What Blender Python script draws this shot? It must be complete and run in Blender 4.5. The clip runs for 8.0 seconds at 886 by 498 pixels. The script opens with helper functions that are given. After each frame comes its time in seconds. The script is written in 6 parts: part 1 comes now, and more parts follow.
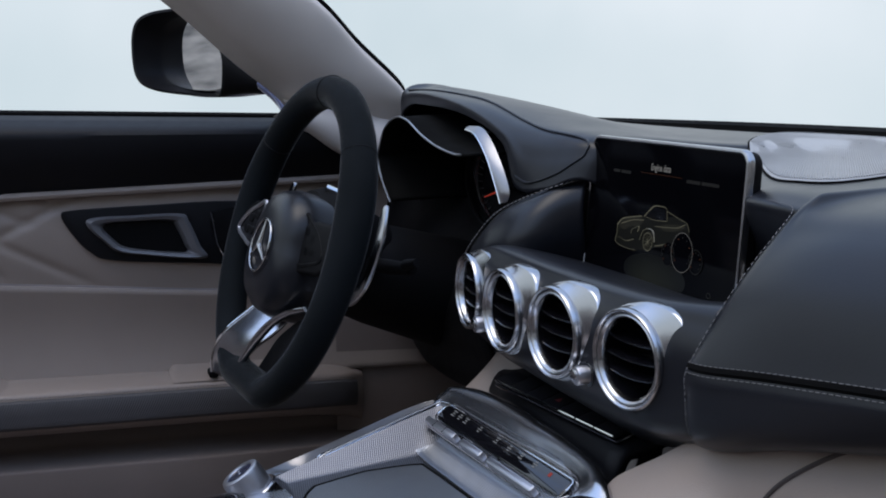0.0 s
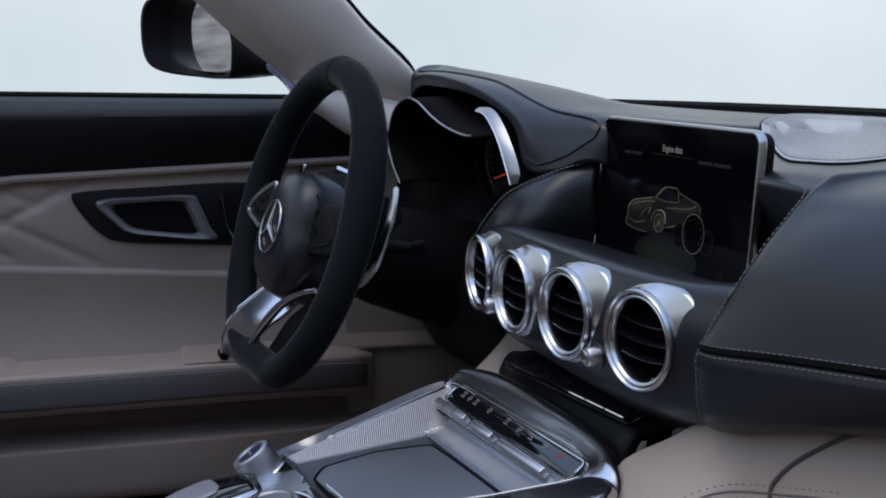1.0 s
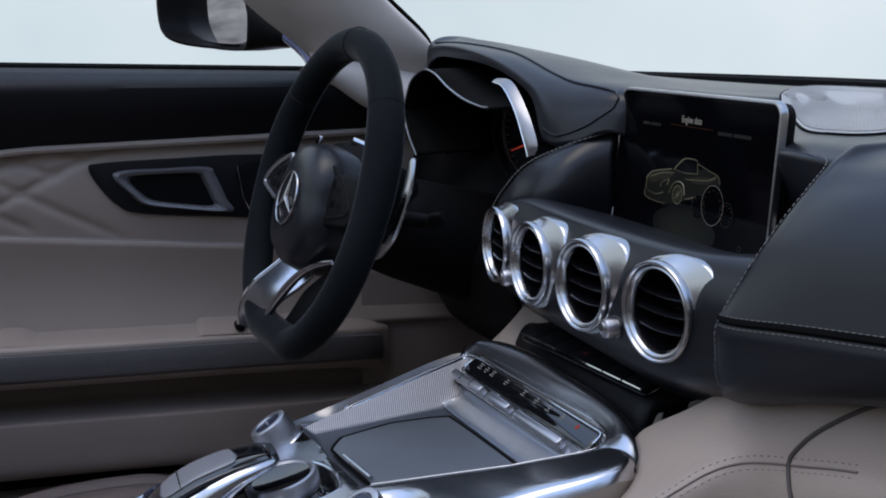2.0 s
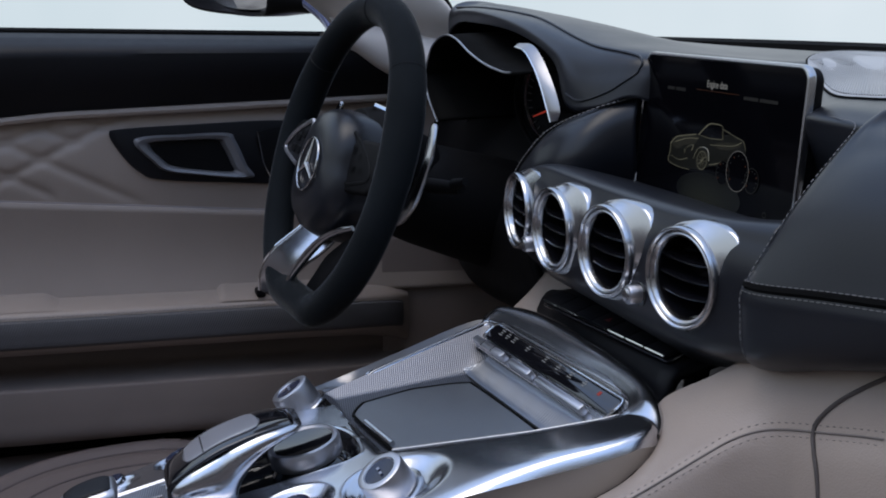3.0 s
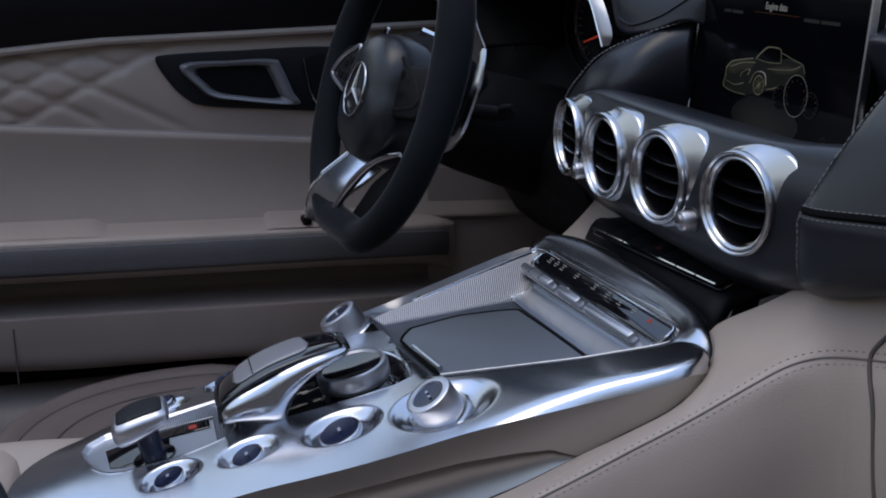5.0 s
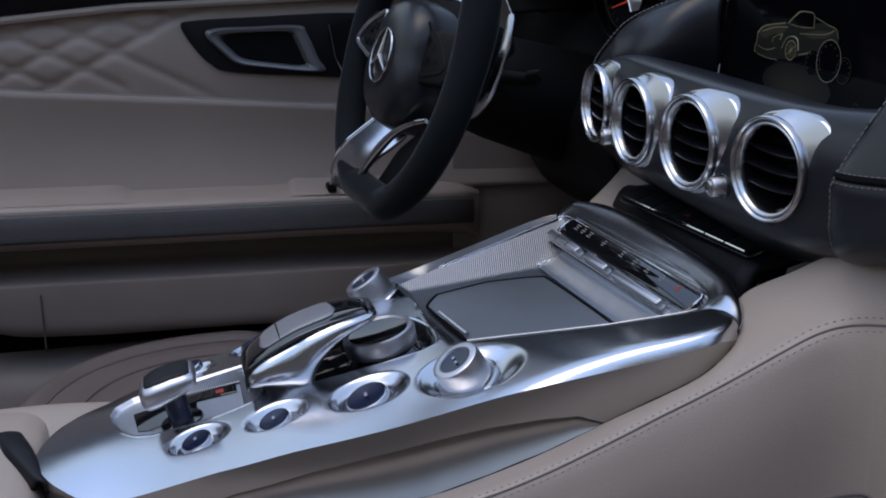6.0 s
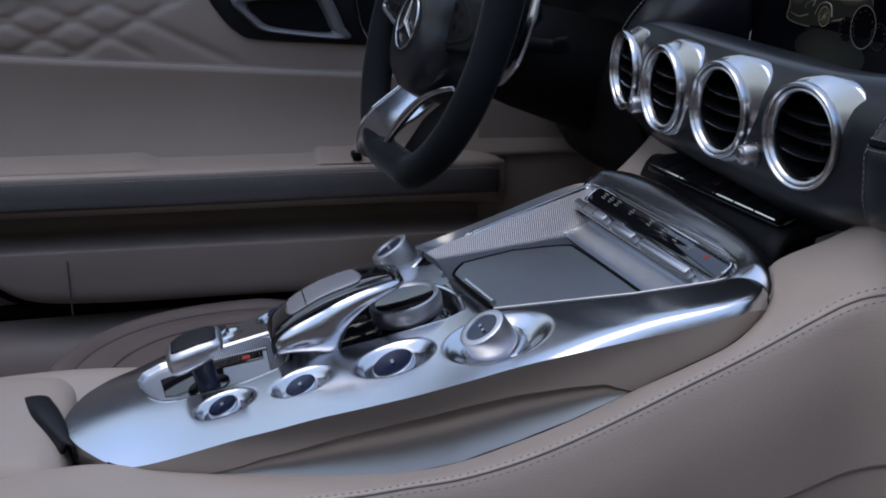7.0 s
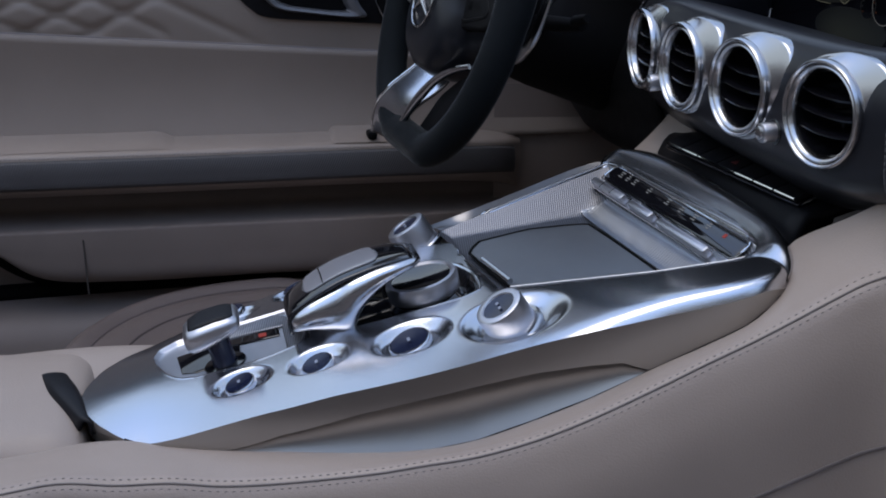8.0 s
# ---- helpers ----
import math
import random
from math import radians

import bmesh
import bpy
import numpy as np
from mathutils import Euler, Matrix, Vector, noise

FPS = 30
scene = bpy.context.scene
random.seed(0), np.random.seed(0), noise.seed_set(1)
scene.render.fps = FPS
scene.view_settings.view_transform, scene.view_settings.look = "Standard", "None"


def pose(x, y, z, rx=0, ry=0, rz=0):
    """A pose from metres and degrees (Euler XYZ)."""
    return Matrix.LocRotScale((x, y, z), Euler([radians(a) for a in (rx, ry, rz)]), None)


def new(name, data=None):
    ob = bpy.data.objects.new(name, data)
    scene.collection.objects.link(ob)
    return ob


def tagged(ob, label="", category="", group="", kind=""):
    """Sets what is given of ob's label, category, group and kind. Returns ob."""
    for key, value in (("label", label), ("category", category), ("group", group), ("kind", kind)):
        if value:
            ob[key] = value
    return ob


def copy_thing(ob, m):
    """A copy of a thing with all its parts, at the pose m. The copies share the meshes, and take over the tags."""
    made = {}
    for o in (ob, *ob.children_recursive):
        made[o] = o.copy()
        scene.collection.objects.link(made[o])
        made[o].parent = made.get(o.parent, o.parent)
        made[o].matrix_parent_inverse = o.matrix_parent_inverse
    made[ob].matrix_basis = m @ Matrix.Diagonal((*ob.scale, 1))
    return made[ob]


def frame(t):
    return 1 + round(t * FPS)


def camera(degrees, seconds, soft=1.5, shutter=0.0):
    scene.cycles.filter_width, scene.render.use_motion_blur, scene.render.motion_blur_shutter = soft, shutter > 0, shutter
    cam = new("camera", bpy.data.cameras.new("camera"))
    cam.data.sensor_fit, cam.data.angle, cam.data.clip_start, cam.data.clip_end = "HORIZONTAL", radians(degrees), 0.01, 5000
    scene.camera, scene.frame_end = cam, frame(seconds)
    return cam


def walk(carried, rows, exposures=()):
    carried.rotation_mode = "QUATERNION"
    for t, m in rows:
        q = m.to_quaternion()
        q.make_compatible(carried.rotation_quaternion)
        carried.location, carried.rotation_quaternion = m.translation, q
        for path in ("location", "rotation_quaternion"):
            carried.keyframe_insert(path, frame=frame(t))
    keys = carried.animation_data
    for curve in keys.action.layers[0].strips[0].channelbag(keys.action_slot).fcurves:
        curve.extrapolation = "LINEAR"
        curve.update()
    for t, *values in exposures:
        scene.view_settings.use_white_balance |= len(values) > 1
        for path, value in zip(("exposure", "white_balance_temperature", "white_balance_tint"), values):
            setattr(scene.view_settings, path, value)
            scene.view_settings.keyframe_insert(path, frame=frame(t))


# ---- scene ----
cam = camera(42.06, 8.0, soft=1.9)
# seconds, place, pitch, roll, yaw
PATH = (
    (0.0, 0.8503, -0.3793, 1.0200, -8.500, 0.000, 70.500),
    (0.5, 0.8496, -0.3795, 1.0195, -8.802, -0.022, 70.721),
    (1.0, 0.8488, -0.3805, 1.0184, -9.353, 0.000, 70.927),
    (2.5, 0.8445, -0.3836, 1.0136, -11.333, 0.016, 72.091),
    (3.0, 0.8421, -0.3845, 1.0120, -12.164, -0.005, 72.556),
    (3.5, 0.8405, -0.3855, 1.0093, -12.992, 0.000, 73.048),
    (4.0, 0.8383, -0.3865, 1.0067, -13.775, -0.010, 73.584),
    (4.5, 0.8364, -0.3876, 1.0049, -14.620, -0.026, 74.117),
    (6.0, 0.8315, -0.3920, 0.9982, -16.861, -0.107, 75.809),
    (6.5, 0.8297, -0.3938, 0.9959, -17.580, -0.110, 76.385),
    (7.0, 0.8280, -0.3950, 0.9937, -18.256, -0.142, 76.963),
    (7.5, 0.8265, -0.3959, 0.9922, -18.789, -0.180, 77.395),
    (8.0, 0.8255, -0.3972, 0.9903, -19.168, -0.195, 77.655),
)
walk(cam, [(t, pose(x, y, z, 0, 0, yaw) @ pose(0, 0, 0, 90 + p, 0, 0) @ pose(0, 0, 0, 0, 0, r))
           for t, x, y, z, p, r, yaw in PATH])

# ------------------------------------------------------------------ light
SUN_EL, SUN_AZ = radians(72), radians(175)
world = bpy.data.worlds.new("sky")
scene.world = world
world.use_nodes = True
wn, wl = world.node_tree.nodes, world.node_tree.links
wn.clear()
sky = wn.new("ShaderNodeTexSky")
sky.sky_type, sky.sun_disc = "NISHITA", False
sky.sun_elevation, sky.sun_rotation = SUN_EL, SUN_AZ
sky.dust_density, sky.ozone_density = 1.0, 2.2
dim = wn.new("ShaderNodeVectorMath"); dim.operation = "SCALE"; dim.inputs["Scale"].default_value = 0.40
wl.new(sky.outputs[0], dim.inputs[0])
coords = wn.new("ShaderNodeTexCoord")
cloud = wn.new("ShaderNodeTexNoise"); cloud.inputs["Scale"].default_value = 2.2; cloud.inputs["Detail"].default_value = 6
cloud.inputs["Roughness"].default_value = 0.55
wl.new(coords.outputs["Generated"], cloud.inputs["Vector"])
cover = wn.new("ShaderNodeMapRange"); cover.inputs[1].default_value, cover.inputs[2].default_value = 0.38, 0.64
wl.new(cloud.outputs["Fac"], cover.inputs[0])
axis = wn.new("ShaderNodeSeparateXYZ"); wl.new(coords.outputs["Generated"], axis.inputs[0])
mist = wn.new("ShaderNodeMapRange"); mist.interpolation_type = "SMOOTHSTEP"
mist.inputs[1].default_value, mist.inputs[2].default_value = 0.30, 0.80
mist.inputs[3].default_value, mist.inputs[4].default_value = 1.0, 0.0
wl.new(axis.outputs[2], mist.inputs[0])
veil = wn.new("ShaderNodeMath"); veil.operation = "MAXIMUM"
thin = wn.new("ShaderNodeMath"); thin.operation = "MULTIPLY"; thin.inputs[1].default_value = 0.75
wl.new(cover.outputs[0], thin.inputs[0])
wl.new(mist.outputs[0], veil.inputs[0]); wl.new(thin.outputs[0], veil.inputs[1])
# the mist itself: pale with faint, soft structure
wisp = wn.new("ShaderNodeTexNoise"); wisp.inputs["Scale"].default_value = 3.1; wisp.inputs["Detail"].default_value = 4
wl.new(coords.outputs["Generated"], wisp.inputs["Vector"])
tone = wn.new("ShaderNodeValToRGB")
tone.color_ramp.elements[0].position, tone.color_ramp.elements[0].color = 0.3, (0.60, 0.71, 0.78, 1)
tone.color_ramp.elements[1].position, tone.color_ramp.elements[1].color = 0.72, (0.84, 0.90, 0.97, 1)
wl.new(wisp.outputs["Fac"], tone.inputs[0])
low = wn.new("ShaderNodeMapRange"); low.interpolation_type = "SMOOTHSTEP"
low.inputs[1].default_value, low.inputs[2].default_value, low.inputs[3].default_value, low.inputs[4].default_value = -0.02, 0.14, 0.35, 0.0
wl.new(axis.outputs[2], low.inputs[0])
haze = wn.new("ShaderNodeMix"); haze.data_type = "RGBA"; haze.inputs[7].default_value = (0.52, 0.64, 0.69, 1)
wl.new(low.outputs[0], haze.inputs[0]); wl.new(tone.outputs[0], haze.inputs[6])
blend = wn.new("ShaderNodeMix"); blend.data_type = "RGBA"
wl.new(veil.outputs[0], blend.inputs[0]); wl.new(dim.outputs[0], blend.inputs[6]); wl.new(haze.outputs[2], blend.inputs[7])
back = wn.new("ShaderNodeBackground"); back.inputs[1].default_value = 1.0
wl.new(blend.outputs[2], back.inputs[0])
wout = wn.new("ShaderNodeOutputWorld"); wl.new(back.outputs[0], wout.inputs[0])

lamp = bpy.data.lights.new("sun", "SUN")
lamp.energy, lamp.angle, lamp.color = 0.8, radians(45), (1.0, 0.94, 0.85)
sun = new("sun", lamp)
sun.matrix_world = pose(0, -3, 5, 18, 0, 5)
scene.view_settings.exposure = 0.0

# ------------------------------------------------------------------ materials
def tree(name):
    m = bpy.data.materials.new(name)
    m.use_nodes = True
    return m, m.node_tree.nodes, m.node_tree.links, m.node_tree.nodes["Principled BSDF"]


def surface(name, color, rough=0.5, metal=0.0, grain=0.0, grain_scale=600.0, kind="pebble", vary=0.12,
            patch=9.0, rough_vary=0.12, coat=0.0, sheen=0.0, spec=0.5, sheen_rough=0.2):
    """A principled surface with colour and roughness that vary at two scales, and fine relief."""
    m, n, l, b = tree(name)
    tc = n.new("ShaderNodeTexCoord")
    big = n.new("ShaderNodeTexNoise"); big.inputs["Scale"].default_value = patch; big.inputs["Detail"].default_value = 5
    l.new(tc.outputs["Object"], big.inputs["Vector"])
    ramp = n.new("ShaderNodeValToRGB")
    lo, hi = [max(0, c * (1 - vary)) for c in color], [min(1, c * (1 + vary)) for c in color]
    ramp.color_ramp.elements[0].position, ramp.color_ramp.elements[0].color = 0.3, (*lo, 1)
    ramp.color_ramp.elements[1].position, ramp.color_ramp.elements[1].color = 0.7, (*hi, 1)
    l.new(big.outputs["Fac"], ramp.inputs[0]); l.new(ramp.outputs[0], b.inputs["Base Color"])
    fine = n.new("ShaderNodeTexNoise"); fine.inputs["Scale"].default_value = 55; fine.inputs["Detail"].default_value = 4
    l.new(tc.outputs["Object"], fine.inputs["Vector"])
    rr = n.new("ShaderNodeMapRange")
    rr.inputs[3].default_value, rr.inputs[4].default_value = max(0.01, rough * (1 - rough_vary)), min(1, rough * (1 + rough_vary))
    l.new(fine.outputs["Fac"], rr.inputs[0]); l.new(rr.outputs[0], b.inputs["Roughness"])
    b.inputs["Metallic"].default_value = metal
    b.inputs["Coat Weight"].default_value = coat
    b.inputs["Coat Roughness"].default_value = 0.06
    b.inputs["Sheen Weight"].default_value = sheen
    b.inputs["Sheen Roughness"].default_value = sheen_rough
    b.inputs["Specular IOR Level"].default_value = spec
    if grain:
        if kind == "pebble":
            tex = n.new("ShaderNodeTexVoronoi"); tex.inputs["Scale"].default_value = grain_scale
            l.new(tc.outputs["Object"], tex.inputs["Vector"]); out = tex.outputs["Distance"]
        elif kind == "noise":
            tex = n.new("ShaderNodeTexNoise"); tex.inputs["Scale"].default_value = grain_scale; tex.inputs["Detail"].default_value = 3
            l.new(tc.outputs["Object"], tex.inputs["Vector"]); out = tex.outputs["Fac"]
        else:
            mp = n.new("ShaderNodeMapping"); mp.inputs["Rotation"].default_value = kind
            l.new(tc.outputs["Object"], mp.inputs["Vector"])
            tex = n.new("ShaderNodeTexWave"); tex.inputs["Scale"].default_value = grain_scale; tex.wave_profile = "SIN"
            l.new(mp.outputs[0], tex.inputs["Vector"]); out = tex.outputs["Fac"]
        bump = n.new("ShaderNodeBump"); bump.inputs["Strength"].default_value = grain; bump.inputs["Distance"].default_value = 0.0006
        l.new(out, bump.inputs["Height"]); l.new(bump.outputs[0], b.inputs["Normal"])
    return m


def glowing(name, color, strength):
    m, n, l, b = tree(name)
    b.inputs["Base Color"].default_value = (0.002, 0.002, 0.002, 1)
    b.inputs["Roughness"].default_value = 0.3
    b.inputs["Emission Color"].default_value = (*color, 1)
    b.inputs["Emission Strength"].default_value = strength
    return m


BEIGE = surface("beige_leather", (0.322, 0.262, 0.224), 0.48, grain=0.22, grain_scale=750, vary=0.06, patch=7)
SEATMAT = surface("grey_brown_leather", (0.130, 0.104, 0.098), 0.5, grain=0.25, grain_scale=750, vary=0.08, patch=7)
# beige raised to about twice the leather's: sunlight on the pillar put into colour
LINING = surface("sunlit_pillar_lining", (0.62, 0.565, 0.53), 0.7, grain=0.2, grain_scale=900, kind="noise", vary=0.05)
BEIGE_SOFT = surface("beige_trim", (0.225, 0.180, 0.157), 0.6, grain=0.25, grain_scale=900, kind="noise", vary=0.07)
BLACK = surface("black_leather", (0.0112, 0.0123, 0.0165), 0.31, grain=0.05, grain_scale=800, vary=0.15, spec=0.36, sheen=0.0, sheen_rough=0.15)
BLACK_TRIM = surface("black_trim", (0.007, 0.007, 0.009), 0.5, grain=0.3, grain_scale=1000, kind="noise", vary=0.2, spec=0.2)
SUEDE = surface("black_suede", (0.009, 0.011, 0.013), 0.95, grain=0.6, grain_scale=1400, kind="noise", vary=0.3, sheen=0.25, spec=0.1)
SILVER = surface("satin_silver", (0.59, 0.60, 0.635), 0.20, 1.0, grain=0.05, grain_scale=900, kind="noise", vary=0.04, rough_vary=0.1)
# darker, warmer than satin_silver: dull brown reflections of the side put into colour
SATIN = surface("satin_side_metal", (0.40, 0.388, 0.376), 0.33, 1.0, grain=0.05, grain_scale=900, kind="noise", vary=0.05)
CHROME = surface("matt_chrome", (0.50, 0.505, 0.525), 0.22, 1.0, vary=0.03)
POLISHED = surface("polished_silver", (0.62, 0.63, 0.66), 0.12, 1.0, vary=0.03)
WEDGE = surface("crescent_silver", (0.33, 0.33, 0.35), 0.33, 1.0, vary=0.03)
BRIGHT = surface("polished_chrome", (0.78, 0.79, 0.8), 0.06, 1.0, vary=0.02)


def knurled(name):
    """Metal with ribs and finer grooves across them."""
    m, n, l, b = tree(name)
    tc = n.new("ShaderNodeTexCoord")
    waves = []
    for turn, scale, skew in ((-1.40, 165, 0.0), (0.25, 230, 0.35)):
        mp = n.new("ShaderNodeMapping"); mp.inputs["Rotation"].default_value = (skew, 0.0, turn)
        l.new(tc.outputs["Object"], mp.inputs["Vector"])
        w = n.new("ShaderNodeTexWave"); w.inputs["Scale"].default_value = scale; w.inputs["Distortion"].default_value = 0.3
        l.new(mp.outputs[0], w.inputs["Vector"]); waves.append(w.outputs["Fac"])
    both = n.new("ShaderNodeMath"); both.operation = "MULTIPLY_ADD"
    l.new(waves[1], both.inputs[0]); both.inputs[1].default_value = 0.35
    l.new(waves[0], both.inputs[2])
    # grooves' shade put into the base colour, for contrast with the ribs
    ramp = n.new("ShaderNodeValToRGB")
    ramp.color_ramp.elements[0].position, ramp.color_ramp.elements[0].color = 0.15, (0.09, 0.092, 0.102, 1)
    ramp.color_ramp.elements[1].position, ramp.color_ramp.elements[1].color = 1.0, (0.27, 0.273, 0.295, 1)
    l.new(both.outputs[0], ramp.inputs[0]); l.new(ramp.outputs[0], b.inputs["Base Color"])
    bump = n.new("ShaderNodeBump"); bump.inputs["Strength"].default_value = 0.32; bump.inputs["Distance"].default_value = 0.0006
    l.new(both.outputs[0], bump.inputs["Height"]); l.new(bump.outputs[0], b.inputs["Normal"])
    b.inputs["Metallic"].default_value = 1.0
    b.inputs["Roughness"].default_value = 0.36
    return m


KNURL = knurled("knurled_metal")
RIBBED = surface("ribbed_metal", (0.30, 0.31, 0.335), 0.30, 1.0, grain=0.1, grain_scale=600, kind="noise", vary=0.06)
TRAYMAT = surface("tray_metal", (0.31, 0.32, 0.33), 0.36, 1.0, grain=0.45, grain_scale=165, kind=(0, 0, 1.1), vary=0.06)
GLOSS = surface("piano_black", (0.006, 0.006, 0.008), 0.05, vary=0.2, coat=0.6)
DARK = surface("dark_plastic", (0.0035, 0.0035, 0.0042), 0.6, grain=0.2, grain_scale=900, kind="noise", vary=0.2, spec=0.12)
GREYKNOB = surface("grey_satin_metal", (0.52, 0.52, 0.55), 0.36, 1.0, grain=0.1, grain_scale=700, kind="noise")
PAD = surface("grey_touch_glass", (0.21, 0.21, 0.23), 0.22, vary=0.05, coat=0.5)
THREAD = surface("grey_thread", (0.17, 0.165, 0.168), 0.8, vary=0.1)
THREAD_B = surface("beige_thread", (0.28, 0.24, 0.23), 0.8, vary=0.1)
CARPET = surface("dark_carpet", (0.06, 0.053, 0.05), 0.95, grain=1.0, grain_scale=500, kind="noise", vary=0.25, sheen=0.2)
BAND = surface("grey_woven_trim", (0.085, 0.08, 0.082), 0.5, grain=0.6, grain_scale=130, kind=(0, 0.7, 0.9), vary=0.08)
BLUE = surface("blue_paint", (0.012, 0.028, 0.16), 0.2, 0.3, vary=0.05, coat=1.0)
MIRROR = surface("mirror_glass", (0.85, 0.86, 0.88), 0.02, 1.0, vary=0.01)
SCREENGLASS = surface("screen_glass", (0.002, 0.002, 0.003), 0.08, vary=0.1, spec=0.12)
RUBBER = surface("black_rubber", (0.004, 0.004, 0.004), 0.8, vary=0.1, spec=0.06)
GROUND = surface("gravel_ground", (0.11, 0.098, 0.082), 0.95, grain=1.0, grain_scale=14, kind="noise", vary=0.35, patch=0.4)
ROCK = surface("mountain_rock", (0.20, 0.18, 0.15), 0.95, grain=1.0, grain_scale=2, kind="noise", vary=0.75, patch=0.12)
TEXT = glowing("screen_white", (0.85, 0.85, 0.85), 0.17)
BODYGLOW = glowing("screen_body", (0.20, 0.21, 0.15), 0.014)
HOODGLOW = glowing("screen_hood", (0.42, 0.41, 0.31), 0.026)
FAINT = glowing("screen_grey", (0.5, 0.5, 0.48), 0.012)
OLIVE = glowing("screen_olive", (0.44, 0.43, 0.32), 0.17)
PALE = glowing("screen_pale", (0.6, 0.6, 0.6), 0.12)
FLOORGLOWS = [glowing("screen_floor", (0.36, 0.40, 0.20), 0.0015 + 0.0018 * k) for k in range(7)]
CAP = surface("navy_glass", (0.010, 0.014, 0.035), 0.20, vary=0.1)
HANDLE_GREY = surface("dark_satin_metal", (0.15, 0.15, 0.162), 0.38, 0.25, vary=0.05)
MARK = surface("pale_mark", (0.22, 0.24, 0.30), 0.5)
ORANGE = glowing("screen_orange", (0.8, 0.25, 0.06), 0.045)
ICON = glowing("icon_white", (0.75, 0.8, 0.9), 0.17)
DIMRED = glowing("dim_red", (1.0, 0.10, 0.06), 0.22)

# ------------------------------------------------------------------ mesh helpers
def spline(pts, n, closed=False):
    """n points on a smooth curve through pts."""
    pts = [Vector(p) for p in pts]
    k = len(pts)
    segs = k if closed else k - 1
    out = []
    for i in range(n):
        u = i * segs / (n if closed else n - 1)
        j = min(int(u), segs - 1)
        f = u - j
        if closed:
            a, b, c, d = (pts[(j + o) % k] for o in (-1, 0, 1, 2))
        else:
            b, c = pts[j], pts[j + 1]
            a = pts[j - 1] if j > 0 else b * 2 - c
            d = pts[j + 2] if j + 2 < k else c * 2 - b
        out.append(0.5 * ((2 * b) + (c - a) * f + (2 * a - 5 * b + 4 * c - d) * f * f + (3 * b - a - 3 * c + d) * f ** 3))
    return out


def ease(t):
    t = min(1, max(0, t))
    return t * t * (3 - 2 * t)


def table(y, ys, vs):
    return float(np.interp(y, ys, vs))


def sheet(rows, wrap=False, bm=None):
    """Quads over a grid of points; wrap closes each row."""
    bm = bm or bmesh.new()
    vs = [[bm.verts.new(p) for p in row] for row in rows]
    for a, b in zip(vs, vs[1:]):
        m = len(a)
        for i in range(m if wrap else m - 1):
            bm.faces.new((a[i], a[(i + 1) % m], b[(i + 1) % m], b[i]))
    return bm


def surf(sections, nu, nv):
    """A smooth grid through sections of equally many control points."""
    across = [spline(s, nv) for s in sections]
    return [list(r) for r in zip(*[spline([a[j] for a in across], nu) for j in range(nv)])]


def cap_ends(bm):
    edges = [e for e in bm.edges if e.is_boundary]
    bmesh.ops.holes_fill(bm, edges=edges)
    return bm


def lathe(profile, n=48, bm=None):
    """Turned about the local z axis: profile of (radius, height)."""
    rows = [[Vector((r * math.cos(2 * math.pi * i / n), r * math.sin(2 * math.pi * i / n), z)) for i in range(n)] for r, z in profile]
    return sheet(rows, True, bm)


def tube(path, radius, n=8, closed=False, bm=None, flat=1.0):
    """A round bar along a path; radius may be a list."""
    path = [Vector(p) for p in path]
    k = len(path)
    rad = radius if isinstance(radius, (list, tuple)) else [radius] * k
    rows, prev = [], None
    for i, p in enumerate(path):
        a = path[(i - 1) % k] if (closed or i > 0) else p
        b = path[(i + 1) % k] if (closed or i < k - 1) else p
        t = (b - a).normalized()
        if prev is None:
            prev = t.orthogonal().normalized()
        u = (prev - t * prev.dot(t)).normalized()
        prev = u
        v = t.cross(u)
        rows.append([p + (u * math.cos(2 * math.pi * j / n) + v * math.sin(2 * math.pi * j / n) * flat) * rad[i] for j in range(n)])
    if closed:
        rows.append(rows[0])
    bm = sheet(rows, True, bm)
    if closed:
        bmesh.ops.remove_doubles(bm, verts=bm.verts, dist=1e-6)
    else:
        cap_ends(bm)
    return bm


def prism(outline, depth, bevel=0.0, segments=2, z0=0.0):
    """A slab: an outline in the local xy plane, from z0 up to z0 + depth, with rounded edges."""
    bm = bmesh.new()
    lo = [bm.verts.new((x, y, z0)) for x, y in outline]
    hi = [bm.verts.new((x, y, z0 + depth)) for x, y in outline]
    bm.faces.new(lo[::-1]); bm.faces.new(hi)
    k = len(lo)
    for i in range(k):
        bm.faces.new((lo[i], lo[(i + 1) % k], hi[(i + 1) % k], hi[i]))
    bmesh.ops.recalc_face_normals(bm, faces=bm.faces)
    if bevel:
        rims = [e for e in bm.edges if len(e.link_faces) == 2 and abs(e.verts[0].co.z - e.verts[1].co.z) < 1e-7]
        bmesh.ops.bevel(bm, geom=rims, offset=bevel, segments=segments, affect="EDGES", profile=0.5)
    return bm


def round_rect(w, h, r, n=6, cx=0.0, cy=0.0):
    out = []
    for sx, sy, a0 in ((1, 1, 0), (-1, 1, 90), (-1, -1, 180), (1, -1, 270)):
        for i in range(n + 1):
            a = radians(a0 + 90 * i / n)
            out.append((cx + sx * (w / 2 - r) + r * math.cos(a), cy + sy * (h / 2 - r) + r * math.sin(a)))
    return out


def disc(rx, ry, n=40, cx=0.0, cy=0.0):
    return [(cx + rx * math.cos(2 * math.pi * i / n), cy + ry * math.sin(2 * math.pi * i / n)) for i in range(n)]


def moved(bm, m):
    bmesh.ops.transform(bm, matrix=m, verts=bm.verts)
    return bm


